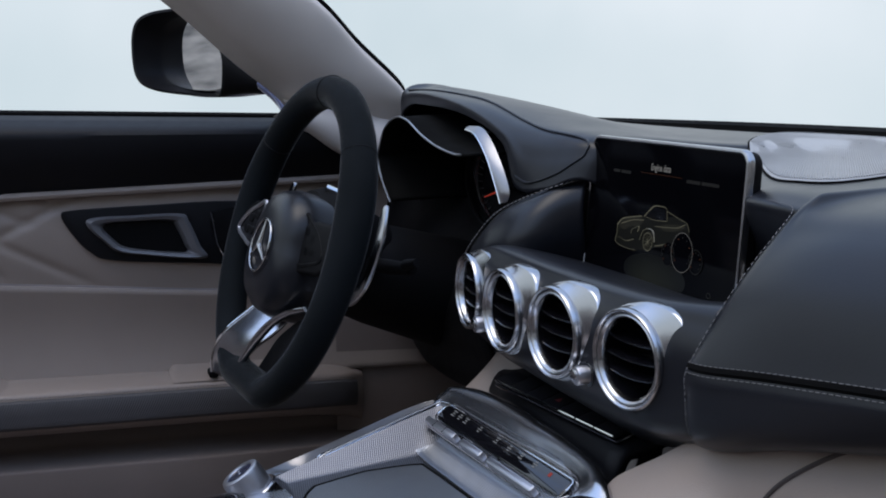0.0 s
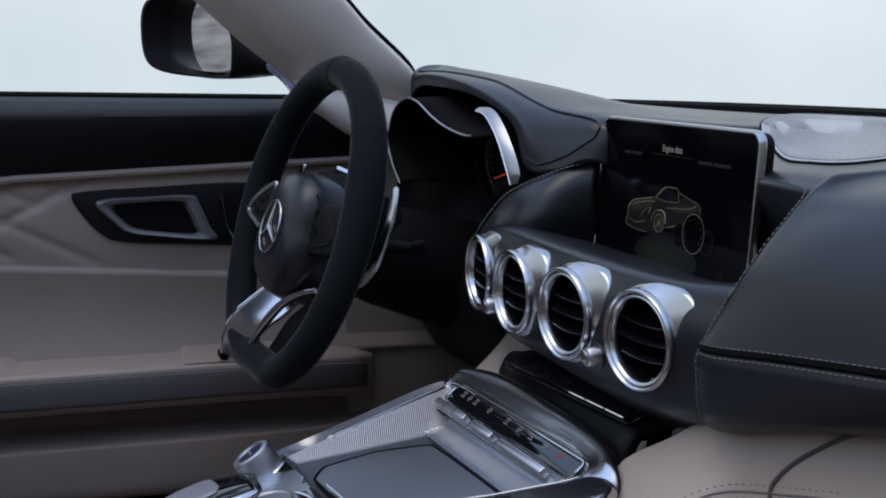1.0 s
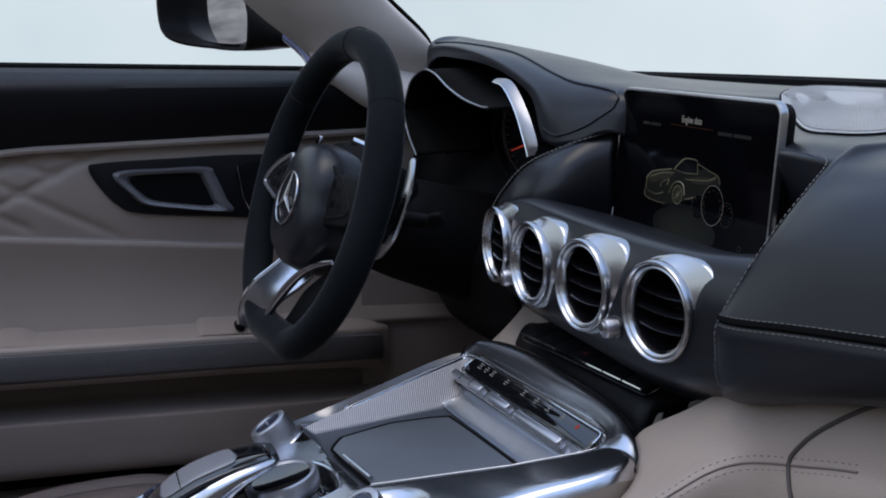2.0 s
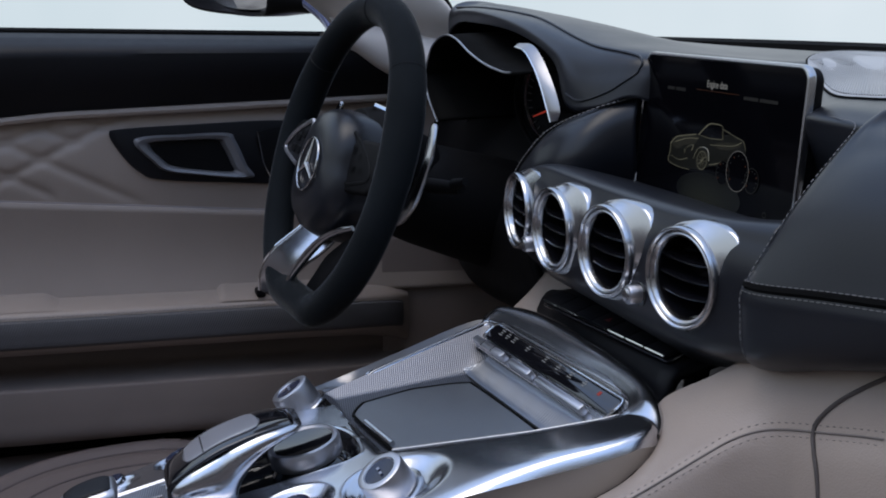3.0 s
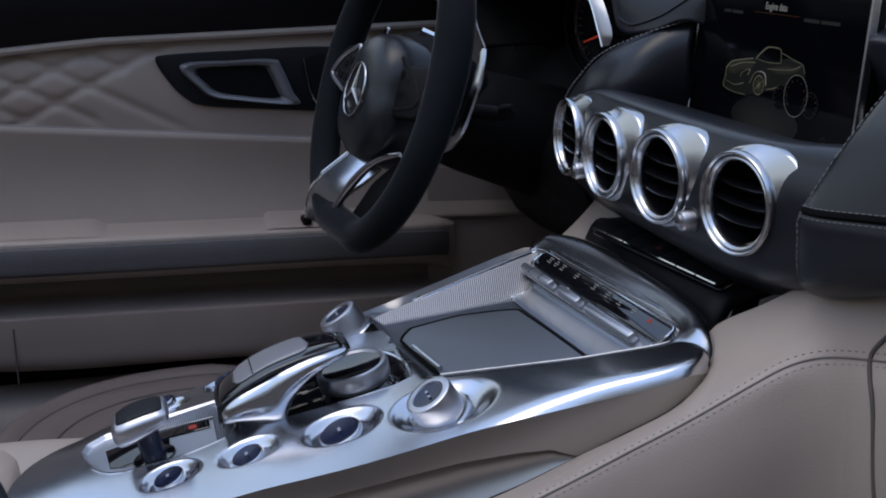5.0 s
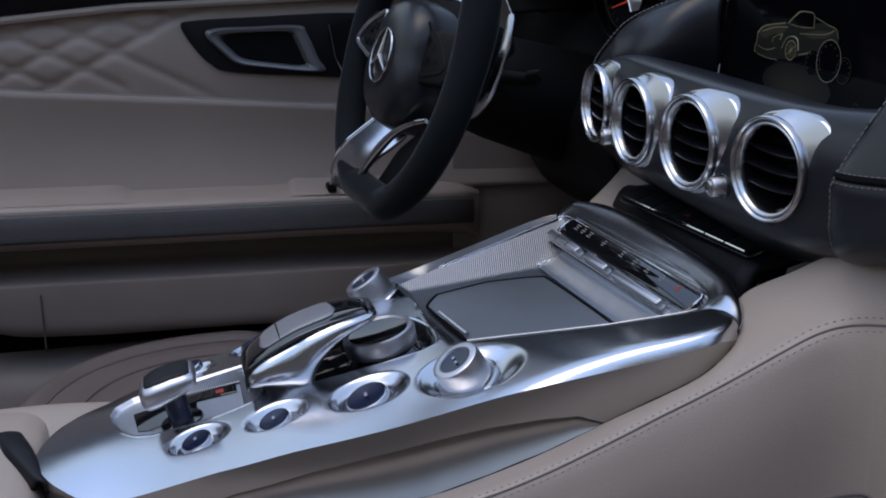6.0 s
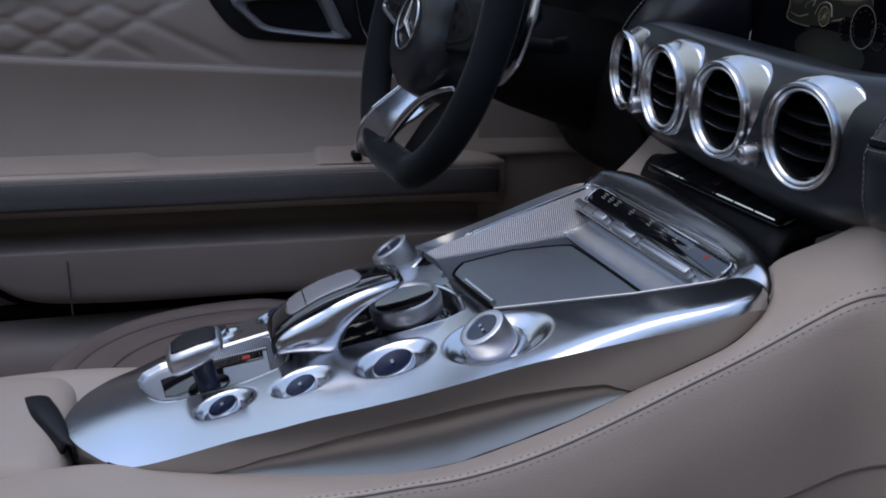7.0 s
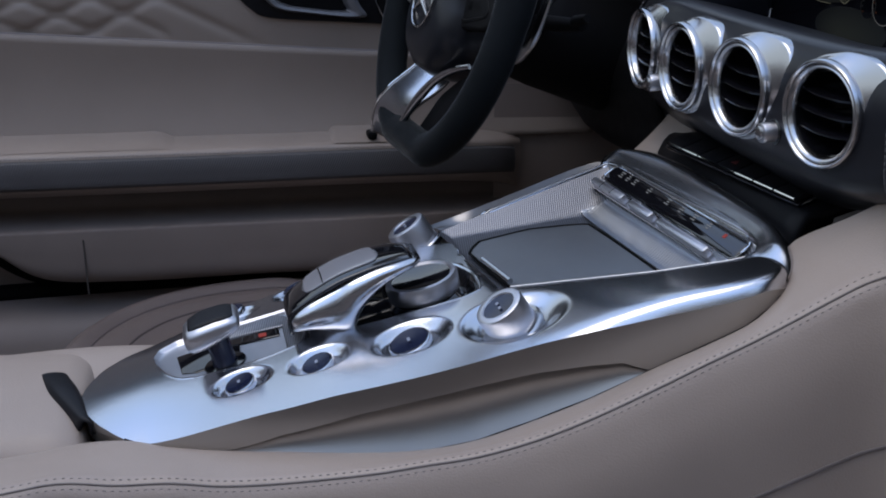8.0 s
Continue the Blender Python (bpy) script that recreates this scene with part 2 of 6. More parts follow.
def merged(*bms):
    """Several meshes as one."""
    out = bms[0]
    for b in bms[1:]:
        me = bpy.data.meshes.new("part")
        b.to_mesh(me); b.free()
        out.from_mesh(me)
        bpy.data.meshes.remove(me)
    return out


def thing(name, base, label, category, group="", kind=""):
    ob = new(name)
    ob.empty_display_size = 0.02
    ob.location = base
    return tagged(ob, label, category, group, kind)


def part(name, bm, material, parent=None, label="", solid=0.0, smooth=True, place=None, angle=40):
    """One mesh under a thing or a part, with its vertices given in the world (or, with place, in its own frame)."""
    bmesh.ops.recalc_face_normals(bm, faces=bm.faces)
    me = bpy.data.meshes.new(name)
    if place is not None:
        bmesh.ops.transform(bm, matrix=place, verts=bm.verts)
    bm.to_mesh(me); bm.free()
    me.materials.append(material)
    if smooth:
        me.polygons.foreach_set("use_smooth", [True] * len(me.polygons))
        me.set_sharp_from_angle(angle=radians(angle))
    ob = new(name, me)
    if parent is not None:
        ob.parent = parent
        if parent.parent is None:
            ob.matrix_parent_inverse = Matrix.Translation(-Vector(parent.location))
    if solid:
        md = ob.modifiers.new("thickness", "SOLIDIFY")
        md.thickness, md.offset = abs(solid), (-1 if solid > 0 else 1)
    if label:
        ob["label"] = label
    return ob


def stitches(path, material, parent, length=0.0035, gap=0.0020, r=0.00045, lift=(0, 0, 0.0006), name="stitching"):
    """A row of short threads along a path, one mesh."""
    path = [Vector(p) + Vector(lift) for p in path]
    bm = bmesh.new()
    acc, on, start = 0.0, True, path[0]
    for a, b in zip(path, path[1:]):
        seg = (b - a).length
        done = 0.0
        while seg - done > 1e-9:
            need = (length if on else gap) - acc
            step = min(need, seg - done)
            done += step; acc += step
            if acc >= (length if on else gap) - 1e-9:
                p = a.lerp(b, done / seg)
                if on and (p - start).length > 1e-5:
                    tube([start, (start + p) / 2, p], [r * 0.6, r, r * 0.6], 5, bm=bm)
                on, acc, start = not on, 0.0, p
    ob = part(name, bm, material, parent)
    return tagged(ob, kind="stuff")

# ------------------------------------------------------------------ ground, distance, car shell
gb = sheet([[(r * math.cos(2 * math.pi * j / 64), r * math.sin(2 * math.pi * j / 64), -0.14 * max(0.0, r - 9.0)) for j in range(64)]
            for r in (0.01, 2, 4, 6, 9, 12, 16, 24, 40, 80, 160, 400, 1500)], True)
tagged(part("ground", gb, GROUND), "tan gravel hilltop that falls away into mist", "ground", kind="structure")


def ridge():
    """A far rocky slope behind the car, run on unseen beside it to block light."""
    rows = []
    for i in range(14):
        row = []
        for j in range(140):
            a = 195 + 215 * j / 139
            d = 260 + 45 * i
            p = Vector((d * math.cos(radians(a)), d * math.sin(radians(a)), 0))
            # the unseen passenger-side stretch is raised to dim low sky light
            tall = 1.0 + 2.8 * min(1, max(0, (a - 290) / 50))
            h = 12.0 * i * (0.45 + 0.55 * (noise.noise(p * 0.006) + 0.7)) * tall + 9 * noise.noise(p * 0.03)
            row.append((p.x, p.y, max(-1.0, h) if i else -2.0))
        rows.append(row)
    return sheet(rows)


tagged(part("backdrop", ridge(), ROCK), "distant tan rocky mountain slope", "mountain", kind="structure")

floor = thing("floor", (0, 0, 0.2), "dark carpeted car floor with raised tunnel", "floor", kind="structure")
fl = bmesh.new()
bmesh.ops.create_cube(fl, size=1.0)
part("floor_pan", moved(fl, Matrix.Translation((0, -0.1, 0.235)) @ Matrix.Diagonal((1.5, 1.9, 0.05, 1))), CARPET, floor)
fw = surf([[(-0.74, 0.42, 0.26), (-0.74, 0.5, 0.34), (-0.74, 0.53, 0.6), (-0.74, 0.5, 0.93)],
           [(0.0, 0.42, 0.26), (0.0, 0.5, 0.34), (0.0, 0.53, 0.6), (0.0, 0.5, 0.93)],
           [(0.74, 0.42, 0.26), (0.74, 0.5, 0.34), (0.74, 0.53, 0.6), (0.74, 0.5, 0.93)]], 12, 16)
part("bulkhead", sheet(fw), CARPET, floor, "dark carpeted bulkhead", solid=0.02)

# door sill below the driver's door
sill = thing("door_sill", (-0.66, -0.3, 0.26), "beige leather covered door sill beside the driver seat", "door sill", kind="structure")
sl = surf([[(-0.60, y, 0.26), (-0.60, y, 0.36), (-0.62, y, 0.415), (-0.68, y, 0.43), (-0.80, y, 0.43), (-0.80, y, 0.25)]
           for y in (-1.0, -0.7, -0.4, -0.1, 0.2)], 20, 24)
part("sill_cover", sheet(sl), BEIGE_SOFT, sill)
part("rubber_seal", tube([(-0.685, y, 0.437) for y in np.linspace(-0.95, 0.2, 12)], 0.012, 8), RUBBER, sill, "black rubber door seal")

# out of view; closes the cabin and cuts light from the rear
rear = thing("rear_wall", (0, -1.25, 0.26), "plain beige wall behind the seats", "car wall", kind="structure")
rw = surf([[(x, -1.00, 0.26), (x, -1.04, 0.60), (x, -1.08, 0.90), (x, -1.12, 0.97), (x, -1.30, 0.99)] for x in (-0.76, -0.3, 0.3, 0.86)], 16, 20)
part("wall_panel", sheet(rw), BEIGE_SOFT, rear, solid=0.02)
side = thing("passenger_sill", (0.76, -0.3, 0.26), "plain beige sill of the open passenger doorway", "door sill", kind="structure")
ps = surf([[(0.66, y, 0.26), (0.66, y, 0.38), (0.70, y, 0.43), (0.80, y, 0.43), (0.84, y, 0.25)] for y in (-1.2, -0.6, 0.0, 0.5)], 16, 16)
part("sill_cover", sheet(ps), BEIGE_SOFT, side)

# out of view; added to darken the tunnel flank and the console's reflections
pdoor = thing("unseen_door", (0.94, -0.3, 0.26), "plain beige unseen door with black upper trim, blocking low light", "car door", kind="structure")
pd = surf([[(0.86, y, 0.30), (0.90, y, 0.50), (0.915, y, 0.62), (0.93, y, 0.84)] for y in (-1.2, -0.6, 0.0, 0.45)], 16, 20)
part("door_panel", sheet(pd), BEIGE_SOFT, pdoor, solid=0.03)
pt = surf([[(0.93, y, 0.84), (0.925, y, 0.91), (0.935, y, 0.955), (0.965, y, 0.962)] for y in (-1.2, -0.6, 0.0, 0.45)], 16, 14)
part("upper_trim", sheet(pt), BLACK_TRIM, pdoor, "black upper trim", solid=0.03)

# windscreen pillar
pillar = thing("windscreen_pillar", (-0.65, 0.11, 0.93), "beige lined windscreen pillar with black seal", "car pillar", kind="structure")
# inner (towards the door window) edge, crown and outer (towards the glass) edge, from foot to header
PIL = ((0.06, -0.030, 0.885), (0.05, -0.045, 0.935), (0.03, -0.05, 0.965), (0.0, -0.06, 0.996), (-0.05, -0.13, 1.05), (-0.08, -0.21, 1.116), (-0.12, -0.33, 1.20), (-0.17, -0.50, 1.27))
rows = []
for k, (wx, y, z) in enumerate(PIL):
    width = table(k, (0, 1, 3, 5, 7), (0.17, 0.17, 0.155, 0.165, 0.10))
    x0 = -0.70 + 0.025 * max(0, k - 1)
    rows.append([(x0 - 0.03, y - 0.005, z - 0.01), (x0 + 0.012, y + 0.02, z - 0.004), (x0 + 0.028, y + width * 0.5, z), (x0 + 0.018, y + width * 0.9, z + 0.002),
                 (x0 + 0.0, y + width, z + 0.006), (x0 - 0.05, y + width, z + 0.02)])
pil_rows = surf(rows, 40, 26)
part("pillar_lining", sheet(pil_rows), LINING, pillar)
# foot of the lining, down to the end of the dashboard
FOOT = ((-0.079, 0.977, 0.25), (-0.046, 0.956, 0.6), (-0.010, 0.932, 1.0), (0.017, 0.919, 1.0), (0.046, 0.907, 1.0), (0.100, 0.885, 1.0))
part("foot_lining", sheet(surf([[(-0.652, y - 0.004, z - 0.008), (-0.614, y, z), (-0.617, y + 0.025 * k, z + 0.030 * k), (-0.664, y + 0.045 * k, z + 0.055 * k)] for y, z, k in FOOT], 24, 14)), LINING, pillar)
part("glass_seal", tube([r[23] for r in pil_rows], 0.006, 8), RUBBER, pillar, "black windscreen seal")

# dark strip where glass and dashboard meet
def glass_y(x):
    return 0.50 - 0.50 * x * x


cowl = thing("windscreen_cowl", (0, 0.5, 0.95), "black strip along the foot of the windscreen", "windscreen trim", kind="structure")
cw = [[(x, glass_y(x) - 0.02, 0.950), (x, glass_y(x) - 0.014, 0.962), (x, glass_y(x) + 0.004, 0.9655), (x, glass_y(x) + 0.03, 0.950), (x, glass_y(x) + 0.06, 0.90)]
      for x in np.linspace(-0.78, 0.9, 30)]
part("cowl_strip", sheet(cw), RUBBER, cowl)
bonnet = thing("car_bonnet", (0, 1.0, 0.9), "blue painted car bonnet that mirrors the pale sky", "car bonnet", kind="structure")
bn = [[(x, y, 0.966 - 0.05 * (x / 0.8) ** 2 - 0.03 * max(0, y - 0.75) - 0.25 * max(0, 0.70 - y)) for x in np.linspace(-0.8, 0.9, 24)] for y in np.linspace(0.56, 1.9, 20)]
part("bonnet_panel", sheet(bn), BLUE, bonnet, solid=0.01)

# ------------------------------------------------------------------ dashboard
dash = thing("dashboard", (0, 0.2, 0.75), "black leather dashboard with pale stitching", "dashboard", kind="structure")
UP = (
    (-0.80, (0.10, 0.84), (0.10, 0.88), (0.11, 0.892), (0.13, 0.90), (0.15, 0.91), (0.16, 0.92)),
    (-0.60, (0.10, 0.84), (0.10, 0.89), (0.11, 0.915), (0.14, 0.930), (0.20, 0.945), (0.29, 0.950)),
    (-0.555, (0.062, 0.95), (0.065, 0.99), (0.09, 1.004), (0.15, 0.996), (0.22, 0.972), (0.33, 0.953)),
    (-0.52, (0.06, 0.984), (0.060, 1.000), (0.085, 1.0065), (0.11, 1.0065), (0.20, 0.980), (0.35, 0.954)),
    (-0.43, (0.06, 0.986), (0.060, 1.000), (0.085, 1.0035), (0.115, 1.0035), (0.22, 0.975), (0.39, 0.955)),
    (-0.31, (0.06, 0.978), (0.062, 0.988), (0.085, 0.9935), (0.145, 0.9900), (0.25, 0.968), (0.43, 0.955)),
    (-0.215, (0.06, 0.955), (0.064, 0.966), (0.085, 0.9765), (0.15, 0.9785), (0.26, 0.963), (0.455, 0.955)),
    (-0.168, (0.055, 0.915), (0.064, 0.943), (0.087, 0.9690), (0.15, 0.9715), (0.27, 0.960), (0.465, 0.955)),
    (-0.127, (0.067, 0.916), (0.078, 0.943), (0.097, 0.9650), (0.15, 0.9670), (0.27, 0.957), (0.47, 0.955)),
    (-0.096, (0.092, 0.927), (0.10, 0.947), (0.114, 0.9600), (0.16, 0.9625), (0.28, 0.955), (0.475, 0.955)),
    (-0.062, (0.14, 0.90), (0.145, 0.93), (0.16, 0.945), (0.20, 0.947), (0.30, 0.947), (0.478, 0.955)),
    (0.10, (0.136, 0.87), (0.116, 0.920), (0.124, 0.9365), (0.165, 0.9440), (0.30, 0.9475), (0.475, 0.955)),
    (0.16, (0.120, 0.88), (0.099, 0.924), (0.106, 0.9370), (0.145, 0.9440), (0.29, 0.9485), (0.47, 0.955)),
    (0.218, (0.108, 0.88), (0.095, 0.924), (0.102, 0.9360), (0.139, 0.9435), (0.28, 0.9478), (0.46, 0.955)),
)
up_rows = surf([[(s[0], y, z) for y, z in s[1:]] for s in UP], 150, 44)
part("upper_cover", sheet(up_rows), BLACK, dash, "black leather instrument hood and upper dashboard", solid=0.006)
# raised seam that parts the top of the hood from its flank and turns back under it
def on_hood(x, v):
    """A point of the upper cover at a distance from the middle line and a share of the way from lip to glass."""
    k = min(range(len(up_rows)), key=lambda i: abs(up_rows[i][12].x - x))
    j = min(42, int(v)); f = v - j
    return up_rows[k][j].lerp(up_rows[k][j + 1], f)


loop = spline([(-0.53, 11, 0), (-0.46, 13, 0), (-0.39, 15.5, 0), (-0.33, 17, 0), (-0.30, 17.2, 0), (-0.25, 17.2, 0), (-0.20, 17.2, 0), (-0.165, 17.2, 0), (-0.135, 17.2, 0), (-0.111, 16.5, 0), (-0.103, 13.5, 0), (-0.102, 9.5, 0), (-0.108, 6, 0), (-0.125, 3.5, 0), (-0.150, 2.4, 0), (-0.185, 2.2, 0)], 90)
part("hood_piping", tube(spline([on_hood(p.x, p.y) + Vector((0, -0.0004, 0.0006)) for p in loop[::3]], 120), 0.0013, 6), BLACK, dash)

CEN = (
    (-0.214, (0.05, 0.745), (0.024, 0.785), (0.017, 0.812), (0.019, 0.823), (0.024, 0.827), (0.038, 0.824)),
    (-0.190, (0.05, 0.745), (0.018, 0.782), (0.010, 0.825), (0.013, 0.841), (0.023, 0.847), (0.045, 0.842)),
    (-0.165, (0.05, 0.745), (0.014, 0.780), (0.007, 0.828), (0.011, 0.850), (0.025, 0.857), (0.070, 0.848)),
    (-0.125, (0.05, 0.745), (0.010, 0.780), (0.004, 0.830), (0.010, 0.856), (0.028, 0.866), (0.103, 0.848)),
    (-0.068, (0.05, 0.745), (0.004, 0.780), (0.001, 0.830), (0.009, 0.857), (0.030, 0.867), (0.108, 0.848)),
    (0.0, (0.05, 0.745), (0.002, 0.780), (0.000, 0.830), (0.008, 0.857), (0.028, 0.867), (0.110, 0.848)),
    (0.10, (0.05, 0.745), (0.005, 0.780), (0.002, 0.830), (0.010, 0.857), (0.030, 0.867), (0.110, 0.848)),
    (0.17, (0.05, 0.760), (0.010, 0.780), (0.008, 0.830), (0.016, 0.858), (0.034, 0.869), (0.110, 0.856)),
    (0.222, (0.05, 0.779), (0.024, 0.786), (0.018, 0.830), (0.026, 0.858), (0.044, 0.874), (0.115, 0.868)),
)
cen_rows = surf([[(s[0], y, z) for y, z in s[1:]] for s in CEN], 160, 56)
VENTS = ((-0.155, 0.819, -4), (-0.046, 0.822, 2), (0.056, 0.8245, 7), (0.155, 0.8255, 11))
cen = sheet(cen_rows)
bmesh.ops.delete(cen, geom=[f for f in cen.faces if any(math.hypot(f.calc_center_median().x - x, f.calc_center_median().z - z) < 0.033 for x, z, _ in VENTS)
                            and f.calc_center_median().y < 0.05], context="FACES")
part("center_panel", cen, BLACK, dash, "black leather centre panel behind the air vents", solid=0.006)
# stitched wing from the end of the vents up to the side of the display
wing = []
for (tx, ty, tz), (bx, by, bz) in zip(((-0.2165, 0.0225, 0.830), (-0.208, 0.023, 0.845), (-0.190, 0.027, 0.865), (-0.165, 0.041, 0.892), (-0.125, 0.067, 0.914), (-0.106, 0.101, 0.927)),
                                      ((-0.216, 0.021, 0.822), (-0.205, 0.019, 0.829), (-0.184, 0.018, 0.843), (-0.150, 0.020, 0.853), (-0.112, 0.040, 0.860), (-0.105, 0.101, 0.848))):
    top, foot_ = Vector((tx, ty, tz)), Vector((bx, by, bz))
    tall = (top - foot_).length
    wing.append([top + Vector((-0.004, 0.012, -0.004)), top, top.lerp(foot_, 0.3) + Vector((0.10, -0.10, 0.03)) * tall, top.lerp(foot_, 0.7) + Vector((0.10, -0.08, 0.03)) * tall, foot_])
wing_rows = surf(wing, 60, 29)
part("wing_panel", sheet(wing_rows), BLACK, dash, "black leather wing beside the display", solid=0.004)
edge = [r[8] for r in wing_rows]
stitches(edge, THREAD, dash, length=0.0034, gap=0.0016, r=0.0007, lift=(0.0022, -0.0040, 0.0022))
part("seam_piping", tube([r[6] for r in wing_rows], 0.0014, 6), BLACK, dash)

PAS = (
    (0.206, (0.10, 0.790), (0.034, 0.786), (0.026, 0.817), (0.030, 0.836), (0.062, 0.894), (0.100, 0.9362), (0.137, 0.9450), (0.28, 0.9493), (0.455, 0.9565)),
    (0.213, (0.07, 0.778), (0.023, 0.781), (0.014, 0.816), (0.018, 0.838), (0.053, 0.895), (0.095, 0.9367), (0.135, 0.9450), (0.28, 0.9498), (0.455, 0.9565)),
    (0.238, (0.07, 0.780), (0.022, 0.784), (0.012, 0.818), (0.016, 0.840), (0.042, 0.889), (0.072, 0.920), (0.115, 0.9385), (0.27, 0.950), (0.45, 0.956)),
    (0.30, (0.08, 0.798), (0.035, 0.802), (0.025, 0.828), (0.029, 0.848), (0.047, 0.896), (0.076, 0.925), (0.125, 0.9412), (0.25, 0.950), (0.44, 0.956)),
    (0.42, (0.10, 0.822), (0.064, 0.827), (0.050, 0.845), (0.054, 0.860), (0.072, 0.902), (0.100, 0.928), (0.150, 0.9425), (0.27, 0.9505), (0.40, 0.956)),
    (0.62, (0.14, 0.850), (0.104, 0.852), (0.090, 0.864), (0.094, 0.874), (0.112, 0.898), (0.140, 0.920), (0.18, 0.936), (0.24, 0.947), (0.30, 0.952)),
    (0.86, (0.16, 0.860), (0.124, 0.862), (0.110, 0.872), (0.112, 0.880), (0.122, 0.900), (0.135, 0.918), (0.155, 0.932), (0.18, 0.942), (0.20, 0.947)),
)
# its inner edge leans outwards over the recess beside the display
pas_rows = surf([[(s[0] + 0.009 * (s[0] < 0.22) * ease((z - 0.835) / 0.055), y, z) for y, z in s[1:]] for s in PAS], 120, 64)
part("passenger_panel", sheet(pas_rows), BLACK, dash, "dark blue-black leather passenger dashboard with stitched edge", solid=0.006)
seam_v = 23
seam = [r[seam_v] for r in pas_rows[24:]]
part("seam_fold", tube([p + Vector((0, 0.0008, -0.0015)) for p in seam], 0.0030, 8), RUBBER, dash, "dark folded seam")
stitches([p + Vector((0, -0.0004, 0.0020)) for p in seam], THREAD, dash, length=0.0034, gap=0.0014, r=0.00036, lift=(0, -0.0006, 0))
stitches([p + Vector((0, -0.0004, -0.0048)) for p in seam], THREAD, dash, length=0.0034, gap=0.0014, r=0.00036, lift=(0, -0.0022, 0))
stitches(spline([pas_rows[26][v] for v in range(9, 37, 3)] + [up_rows[146][15].lerp(pas_rows[26][39], 0.5), up_rows[143][15], up_rows[132][15]], 90), THREAD, dash, length=0.0030, gap=0.0014, r=0.00044, lift=(0, -0.0009, 0.0006))

# speaker cover on top of the dashboard
grille = thing("speaker_grille", (0.06, 0.33, 0.95), "ribbed grey speaker cover on the dashboard top", "speaker cover")
COVER = spline([(0.150, 0.146, 0), (0.168, 0.156, 0), (0.168, 0.180, 0), (0.156, 0.220, 0), (0.122, 0.320, 0), (0.060, 0.415, 0), (-0.050, 0.462, 0), (-0.190, 0.458, 0), (-0.235, 0.425, 0), (-0.190, 0.352, 0),
                (-0.111, 0.278, 0), (0.020, 0.200, 0), (0.105, 0.152, 0)], 110, True)
CMID = Vector((0.0, 0.30, 0))


def top_z(x, y):
    """Height of the upper dashboard."""
    k = min(range(len(up_rows)), key=lambda i: abs(up_rows[i][30].x - x))
    return float(np.interp(y, [q.y for q in up_rows[k][17:]], [q.z for q in up_rows[k][17:]]))


def cover_ring(f, up):
    return [(q.x, q.y, top_z(q.x, q.y) + up) for q in (CMID.lerp(c, f) for c in COVER)]


GRILLE = surface("grille_grey", (0.36, 0.36, 0.365), 0.45, vary=0.1, spec=0.5)
part("grille_plate", sheet([cover_ring(f, up) for f, up in ((1.0, -0.002), (1.0, 0.0012), (0.985, 0.002), (0.8, 0.002), (0.5, 0.002), (0.25, 0.002), (0.02, 0.002))], True), GRILLE, grille)
part("cover_joint", tube(cover_ring(1.008, 0.0006), 0.0011, 6, True), RUBBER, grille)
rib = bmesh.new()
ru, rv = Vector((-0.79, 0.62, 0)), Vector((0.62, 0.79, 0))
for i in range(230):
    off = -0.215 + 0.43 * i / 229
    ends = []
    for c, d in zip(COVER, COVER[1:] + COVER[:1]):
        c, d = CMID.lerp(c, 0.975), CMID.lerp(d, 0.975)
        p0, p1 = (c - CMID).dot(rv) - off, (d - CMID).dot(rv) - off
        if p0 * p1 < 0:
            ends.append(c.lerp(d, p0 / (p0 - p1)))
    if len(ends) == 2:
        tube([(q.x, q.y, top_z(q.x, q.y) + 0.0026) for q in (ends[0].lerp(ends[1], k / 5) for k in range(6))], 0.00062, 5, bm=rib)
tagged(part("ribs", rib, GRILLE, grille), kind="stuff")

# lower dashboard round the driver's knees
low = thing("knee_panel", (-0.4, 0.1, 0.6), "black lower dashboard panel over the driver's footwell", "dashboard panel", kind="structure")
lowr = surf([[(-0.66, 0.10, 0.90), (-0.66, 0.07, 0.80), (-0.66, 0.09, 0.70), (-0.66, 0.16, 0.66), (-0.66, 0.40, 0.66)],
             [(-0.45, 0.17, 0.90), (-0.45, 0.08, 0.80), (-0.45, 0.06, 0.72), (-0.45, 0.10, 0.67), (-0.45, 0.40, 0.66)],
             [(-0.30, 0.17, 0.90), (-0.30, 0.06, 0.80), (-0.30, 0.05, 0.73), (-0.30, 0.09, 0.68), (-0.30, 0.40, 0.66)],
             [(-0.205, 0.10, 0.88), (-0.205, 0.05, 0.80), (-0.20, 0.05, 0.74), (-0.20, 0.10, 0.69), (-0.20, 0.40, 0.66)]], 30, 30)
part("knee_cover", sheet(lowr), DARK, low, solid=0.008)

